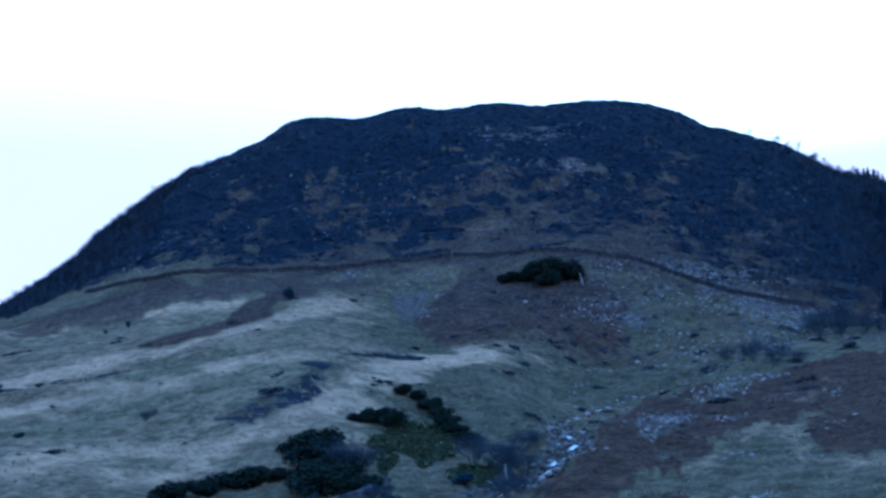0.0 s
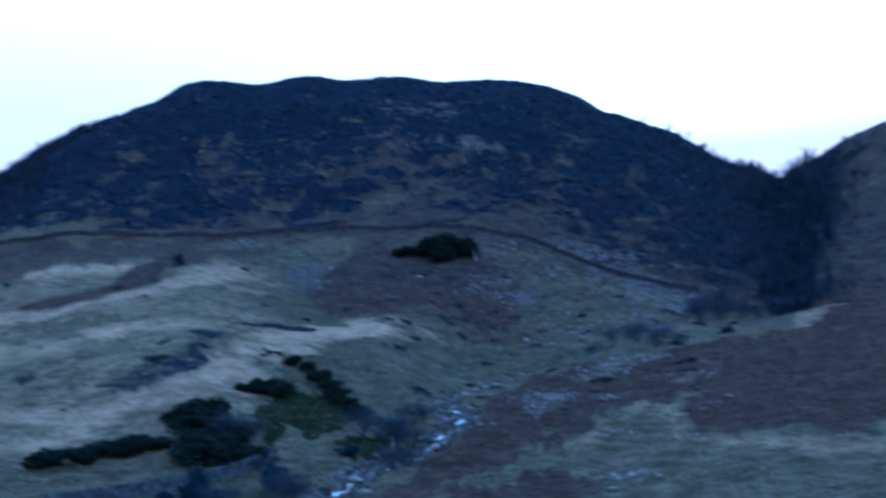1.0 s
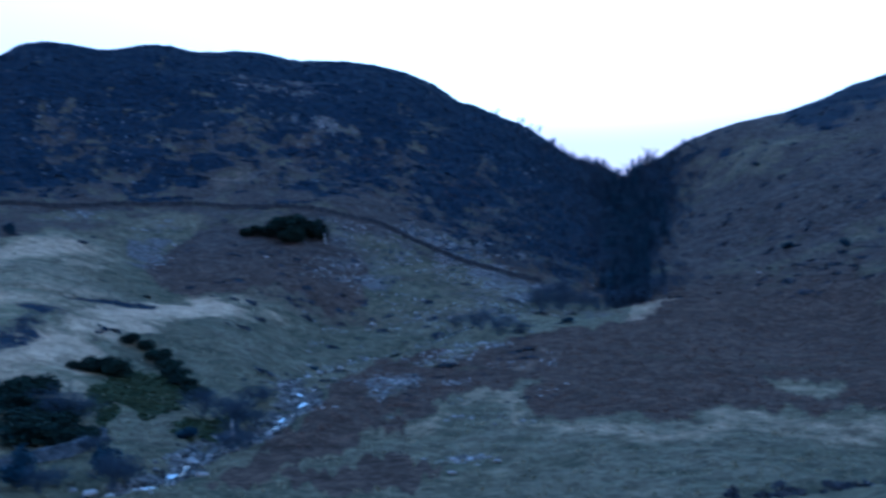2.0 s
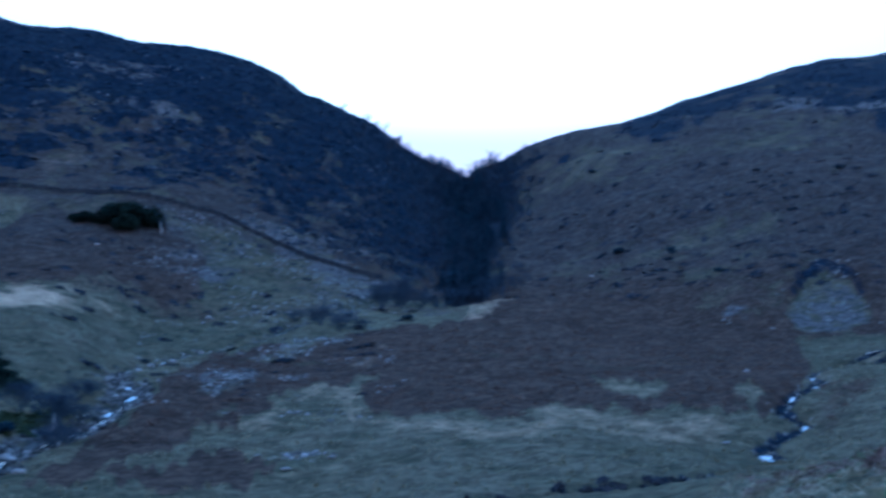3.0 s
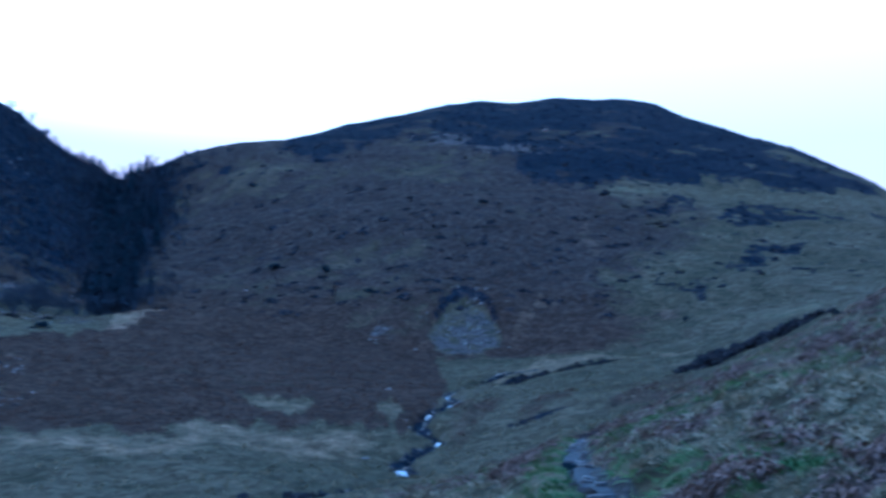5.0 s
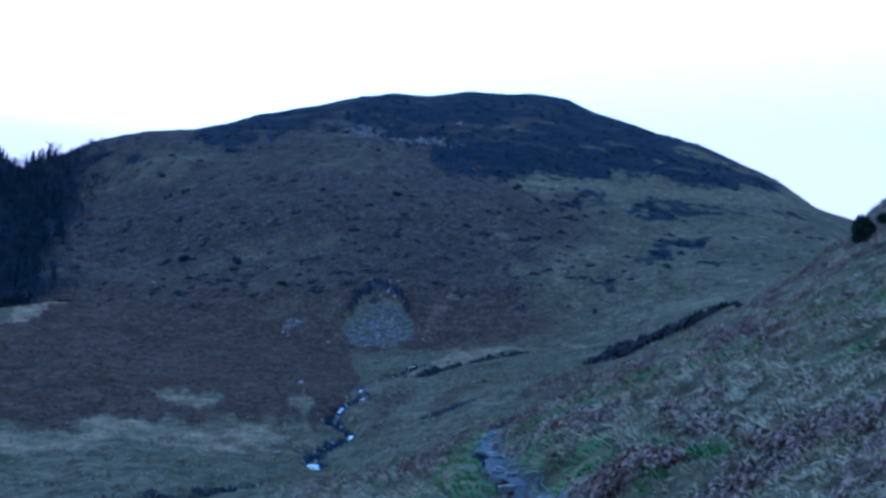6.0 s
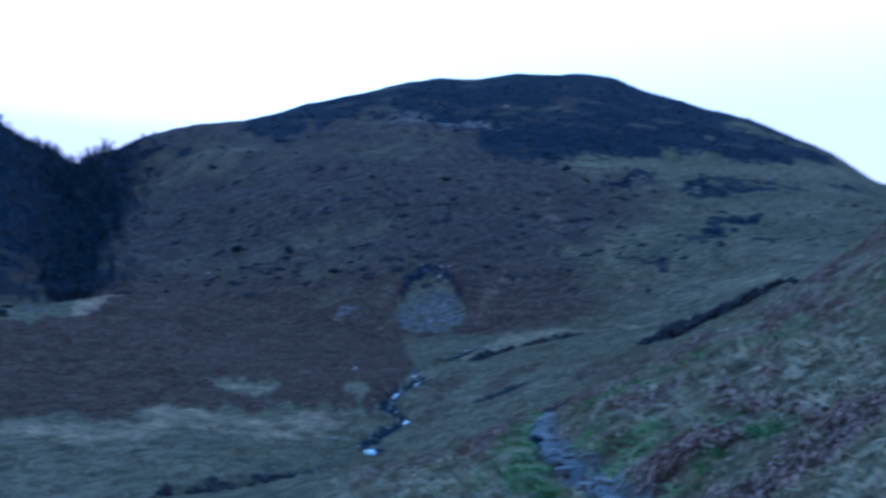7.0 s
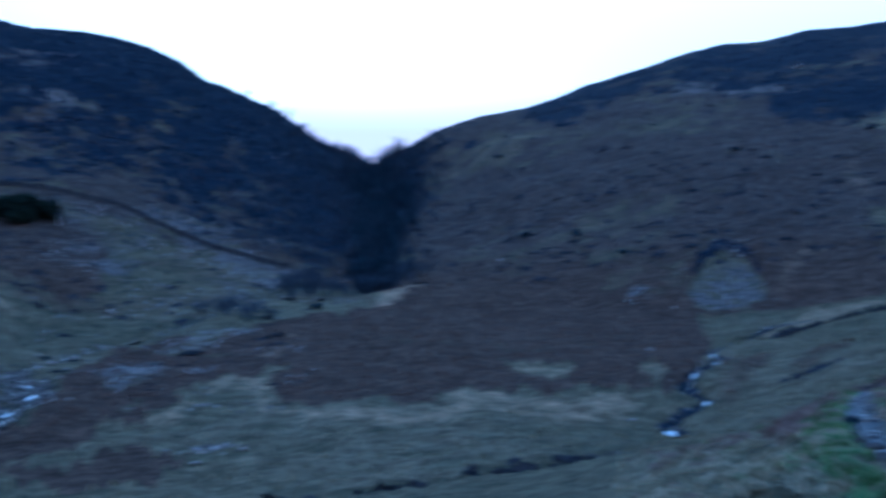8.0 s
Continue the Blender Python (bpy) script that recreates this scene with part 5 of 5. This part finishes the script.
for k in range(46):
    c = west_line[int(rng.integers(30, int(0.62 * len(west_line))))] + rng.normal(size=2) * 1.5
    s = rng.uniform(0.6, 1.3)
    ob = new("brook_boulder", boulder_meshes[k % 5])
    ob.matrix_basis = Matrix.Translation((c[0], c[1], float(height([c[0]], [c[1]])[0]) + 0.12 * s)) @ pose(0, 0, 0, 0, 0, 37 * k) @ Matrix.Diagonal((s, s * 0.8, s * 0.8, 1))
    tagged(ob, "rounded grey boulder in the bed of the brook", "boulder", "brook boulders")

cobble_at = west_line[rng.integers(0, len(west_line), 4200)] + rng.normal(size=(4200, 2)) * 1.2
cobble_at = cobble_at[rng.uniform(0, 1, 4200) > 0.75 * ramp(np.hypot(*cobble_at.T), 125, 150)]
scatter("brook_cobbles", chips, seat_on_ground(cobble_at, 0.2 + 0.6 * rng.uniform(0, 1, len(cobble_at)) ** 2.5, -0.1), M_COBBLE, "grey cobbles strewn along the brook bed", "stones")
east_at = east_line[rng.integers(0, len(east_line), 500)] + rng.normal(size=(500, 2)) * 0.55
scatter("side_brook_cobbles", chips, seat_on_ground(east_at, 0.12 + 0.35 * rng.uniform(0, 1, 500) ** 2, -0.1), M_STONE, "small wet stones along the side brook", "stones")
scree_at = []
for b, r, w, d in SCREE:
    n = int(min(420, 30 + 1.1 * w * d))
    c = np.array(polar(b, r))
    u = c / r
    q = rng.normal(size=(n, 2)) * 0.5
    scree_at.append(c + np.outer(q[:, 0] * w, (u[1], -u[0])) + np.outer(q[:, 1] * d, u))
wall_foot, bank_foot = fan(3600, 9, 25, 196, 270), fan(1500, 9.5, 24, 104, 190)
scree_at.append(wall_foot[fractal(wall_foot[:, 0], wall_foot[:, 1], 14, 3, 85) > 0.12])
scree_at.append(bank_foot[fractal(bank_foot[:, 0], bank_foot[:, 1], 9, 3, 87) > 0.25])
for p in SCREE_BEDS[:4]:
    c = np.array(p, float)
    q = fan(700, c[:, 0].min(), c[:, 0].max(), c[:, 1].min(), c[:, 1].max())
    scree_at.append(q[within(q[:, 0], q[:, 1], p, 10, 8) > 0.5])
scree_at = np.concatenate(scree_at)
scatter("scree", chips, seat_on_ground(scree_at, 0.22 + 0.8 * rng.uniform(0, 1, len(scree_at)) ** 3.5, 0.08), M_SCREE, "loose grey scree stones on the hillsides", "stones")
crag_at = fan(2200, -18, 24, 285, 455)
crag_at = np.concatenate([crag_at[fractal(crag_at[:, 0], crag_at[:, 1], 26, 3, 81) > 0.15], fan(60, -8.2, -5.6, 408, 430), fan(40, 14, 17.5, 425, 446), fan(30, -12.5, -10, 395, 410)])
fleck_at = fan(2600, -20, 26, 270, 450)
fleck_at = fleck_at[fractal(fleck_at[:, 0], fleck_at[:, 1], 12, 3, 83) > -0.1 + 0.5 * ramp(np.hypot(*fleck_at.T), 320, 360)]
scatter("hill_stones", chips, seat_on_ground(fleck_at, 0.25 + 0.75 * rng.uniform(0, 1, len(fleck_at)) ** 2, 0.0), M_CRAG, "small grey stones strewn through the hill's heather", "stones")
scatter("outcrops", chips, seat_on_ground(crag_at, 0.5 + 1.6 * rng.uniform(0, 1, len(crag_at)) ** 3, 0.12), M_CRAG, "grey rock outcrops among heather on the western hill", "rocks")

# ---------------------------------------------------------------- growth on the ground
def keep_where(xy, mask, least):
    return xy[mask > least + rng.uniform(-0.2, 0.2, len(xy))]


hill = np.concatenate([fan(17000, -24, 27, 245, 455), fan(7000, 30, 76, 215, 600)])
hc = cover(hill[:, 0], hill[:, 1])
hill_h = keep_where(hill, hc[1], 0.45)
mounds = [mound(300 + k) for k in range(4)]
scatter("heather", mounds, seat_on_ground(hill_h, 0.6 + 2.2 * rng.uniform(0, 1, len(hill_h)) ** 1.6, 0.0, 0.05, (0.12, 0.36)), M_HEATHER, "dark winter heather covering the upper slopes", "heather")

face = np.concatenate([fan(12000, 8, 62, 95, 335), fan(2500, -23, 8, 180, 285)])
fc = cover(face[:, 0], face[:, 1])
face_b = keep_where(face, fc[0], 0.5)
fronds = [frond_clump(9, 320 + k) for k in range(4)]
scatter("bracken", [frond_clump(4, 330), frond_clump(4, 331), frond_clump(5, 332)], seat_on_ground(face_b, rng.uniform(0.45, 1.0, len(face_b)), 0.0, 0.1), M_BRACKEN, "flattened red-brown dead bracken over the hill's face", "bracken")
tus = [tuft(6, 0.8, 0.05, 340 + k) for k in range(4)]
field = np.concatenate([fan(9000, -24, 60, 66, 215), fan(3500, 44, 76, 60, 300)])
fc = cover(field[:, 0], field[:, 1])
field = field[(fc[0] < 0.6) & (fc[2] < 0.5)]
scatter("tussock_grass", tus, seat_on_ground(field, rng.uniform(0.25, 0.6, len(field)), 0.0, 0.15), M_GRASS, "pale tussock grass on the valley floor", "grass")
tufts_dark = np.concatenate([fan(1200, 30, 60, 215, 400), fan(240, 56, 76, 228, 350), fan(70, -22, 4, 120, 270), fan(260, 2, 25, 192, 270), fan(60, 5, 24, 120, 190)])
scatter("heather_clumps", mounds, seat_on_ground(tufts_dark, 0.8 + 2.8 * rng.uniform(0, 1, len(tufts_dark)) ** 3.5, 0.0, 0.06, (0.12, 0.36)), M_CLUMP, "scattered dark heather clumps on open slopes", "heather")
low_bank = np.repeat(finer(BROOK_EAST[12:36], 0.5), 2, 0)
low_bank = low_bank + rng.normal(size=low_bank.shape) * 0.8
scatter("brook_bank_growth", mounds, seat_on_ground(low_bank, rng.uniform(0.5, 1.3, len(low_bank)), 0.0, 0.1), M_CLUMP, "dark rushes and heather along the side brook's bank", "heather")
bank = np.repeat(finer(SIDE_DITCH, 0.25), 3, 0)
bank = bank + rng.normal(size=bank.shape) * 1.3
scatter("bank_growth", mounds, seat_on_ground(bank, rng.uniform(1.2, 2.8, len(bank)), 0.0, 0.1), M_CLUMP, "dark heather and rushes along a cut bank", "heather")

drain = np.repeat(finer(DITCHES[1], 0.4), 2, 0)
drain = drain + rng.normal(size=drain.shape) * 0.5
scatter("drain_rushes", mounds, seat_on_ground(drain, rng.uniform(0.5, 1.1, len(drain)), 0.0, 0.1), M_CLUMP, "dark rushes in an old drain below a grassy bank", "rushes")
# dark tufts added to draw the cut bank's shadow line
brow = np.repeat(finer(BROW_EDGE, 0.12), 2, 0)
brow = brow + rng.normal(size=brow.shape) * 0.22
scatter("brow_tufts", mounds, seat_on_ground(brow, rng.uniform(0.3, 0.6, len(brow)), 0.0, 0.1), M_CLUMP, "dark tufts standing for the shade line of the path's cut edge", "grass")
mossy = fan(4200, -3.2, 6, 98, 137)
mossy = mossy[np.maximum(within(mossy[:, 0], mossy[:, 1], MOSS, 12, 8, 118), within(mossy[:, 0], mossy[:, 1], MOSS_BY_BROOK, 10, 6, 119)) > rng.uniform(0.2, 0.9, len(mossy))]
scatter("moss_cushions", mounds, seat_on_ground(mossy, rng.uniform(0.5, 1.3, len(mossy)), 0.0, 0.1, (0.2, 0.5)), M_MOSS, "olive-green moss and low grass between gorse bushes", "moss")
near_at = fan(21000, 42, 86, 4.6, 62, 1.9)
path_off = off_line(near_at[:, 0], near_at[:, 1], PATH_LINE)
near_at = near_at[path_off > 0.27]
nc = cover(near_at[:, 0], near_at[:, 1])
is_fern, is_green = nc[0] + 0.22 * rng.normal(size=len(near_at)) > 0.45, nc[3] + 0.1 * rng.normal(size=len(near_at)) > 0.42
blades = [tuft(9, 1.1, 0.035, 360 + k) for k in range(5)]
q = near_at[~is_fern & ~is_green]
scatter("slope_grass", blades, seat_on_ground(q, rng.uniform(0.09, 0.2, len(q)) * np.clip(np.hypot(q[:, 0], q[:, 1]) / 12, 0.6, 1.3), 0.0, 0.25), M_SLOPE, "matted pale winter grass on the near slope", "grass", lean=(-0.75, 0.6))
q = near_at[~is_fern & is_green]
scatter("green_grass", blades, seat_on_ground(q, rng.uniform(0.11, 0.24, len(q)), 0.0, 0.25), M_GREEN, "greener grass between dead bracken on the slope", "grass", lean=(-0.75, 0.6))
q = near_at[is_fern]
q = q[rng.uniform(0, 1, len(q)) < 0.6]
scatter("slope_bracken", fronds, seat_on_ground(q, rng.uniform(0.18, 0.42, len(q)) * np.clip(np.hypot(q[:, 0], q[:, 1]) / 13, 0.4, 1), 0.0, 0.2), M_FERN, "collapsed brown bracken on the near slope", "bracken")

# ---------------------------------------------------------------- the footpath, its stones last
path_line = finer(PATH_LINE, 0.3)
bed = ribbon(path_line, np.full(len(path_line), 0.24), 0.02, 0.3)
path = tagged(new("path", sheet("path", bed, "open", M_SLAB)), "narrow worn footpath of grey stones across the slope", "path", kind="structure")


def slab_mesh(seed):
    g = np.random.default_rng(seed)
    bm = bmesh.new()
    n = 7
    ring = [(math.cos(6.283 * k / n) * g.uniform(0.38, 0.55), math.sin(6.283 * k / n) * g.uniform(0.3, 0.45)) for k in range(n)]
    low, mid, top = ([bm.verts.new((x * s, y * s, z)) for x, y in ring] for s, z in ((1.0, -0.12), (1.0, 0.04), (0.88, 0.075)))
    for a, b in ((low, mid), (mid, top)):
        for k in range(n):
            bm.faces.new((a[k], a[(k + 1) % n], b[(k + 1) % n], b[k]))
    bm.faces.new(top)
    me = bpy.data.meshes.new("slab")
    bm.to_mesh(me)
    bm.free()
    me.materials.append(M_WETSTONE)
    return me


slabs = [slab_mesh(400 + k) for k in range(5)]
for k, c in enumerate(finer(PATH_LINE, 0.27)):
    if np.hypot(*c) < 7 or np.hypot(*c) > 34 or rng.uniform() < 0.4:
        continue
    x, y = c + rng.normal(size=2) * 0.1
    ob = new("slab", slabs[k % 5])
    ob.parent = path
    s = rng.uniform(0.22, 0.42)
    ob.matrix_basis = Matrix.Translation((x, y, float(height([x], [y])[0]) + 0.03)) @ pose(0, 0, 0, rng.normal() * 4, rng.normal() * 4, rng.uniform(0, 360)) @ Matrix.Diagonal((s * rng.uniform(0.8, 1.4), s, 0.45, 1))


# ---------------------------------------------------------------- the valley wall: a rubble core and its single stones
def wall_block(seed):
    """A squared rubble stone of unit size with knocked-off corners."""
    g = np.random.default_rng(seed)
    bm = bmesh.new()
    bmesh.ops.create_cube(bm, size=1.0)
    for v in bm.verts:
        v.co += Vector(g.uniform(-0.09, 0.09, 3))
    bmesh.ops.bevel(bm, geom=bm.edges[:], offset=0.09, segments=1, affect="EDGES")
    bmesh.ops.triangulate(bm, faces=bm.faces[:])
    me = bpy.data.meshes.new("stone")
    bm.to_mesh(me)
    bm.free()
    me.materials.append(M_RUBBLE)
    return me


wall_line = finer(along(VALLEY_WALL), 0.46)
wall_t = np.gradient(wall_line, axis=0)
wall_t /= np.linalg.norm(wall_t, axis=1)[:, None]
wall_z = np.convolve(np.pad(height(wall_line[:, 0], wall_line[:, 1]), 3, "edge"), np.ones(7) / 7, "valid")
wall_n = np.stack([-wall_t[:, 1], wall_t[:, 0]], -1)
core = np.stack([np.column_stack([wall_line + wall_n * s * 0.2, wall_z + h]) for s, h in ((-1, -0.4), (-1, 0.85), (1, 0.85), (1, -0.4))], 1)
wall_valley = tagged(new("wall_valley", sheet("wall_valley", core, "open", M_RUBBLE)), "dark dry-stone wall beside the brook, with rough coping", "wall", kind="structure")
blocks = [wall_block(500 + k) for k in range(6)]
for i in range(len(wall_line)):
    turn = math.degrees(math.atan2(wall_t[i, 1], wall_t[i, 0]))
    for course in range(5):
        top = course == 4
        s = (rng.uniform(0.40, 0.52), 0.62 - 0.05 * course + rng.uniform(-0.04, 0.04), 0.25 * rng.uniform(0.95, 1.2)) if not top else (rng.uniform(0.2, 0.34), rng.uniform(0.42, 0.52), rng.uniform(0.28, 0.4))
        x, y = wall_line[i] + wall_t[i] * (0.23 * (course % 2) + rng.normal() * 0.03)
        ob = new("stone", blocks[int(rng.integers(0, 6))])
        ob.parent = wall_valley
        ob.matrix_basis = Matrix.Translation((x, y, wall_z[i] + 0.05 + 0.235 * course)) @ pose(0, 0, 0, rng.normal() * 3, rng.normal() * 4, turn + rng.normal() * 4) @ Matrix.Diagonal((*s, 1))
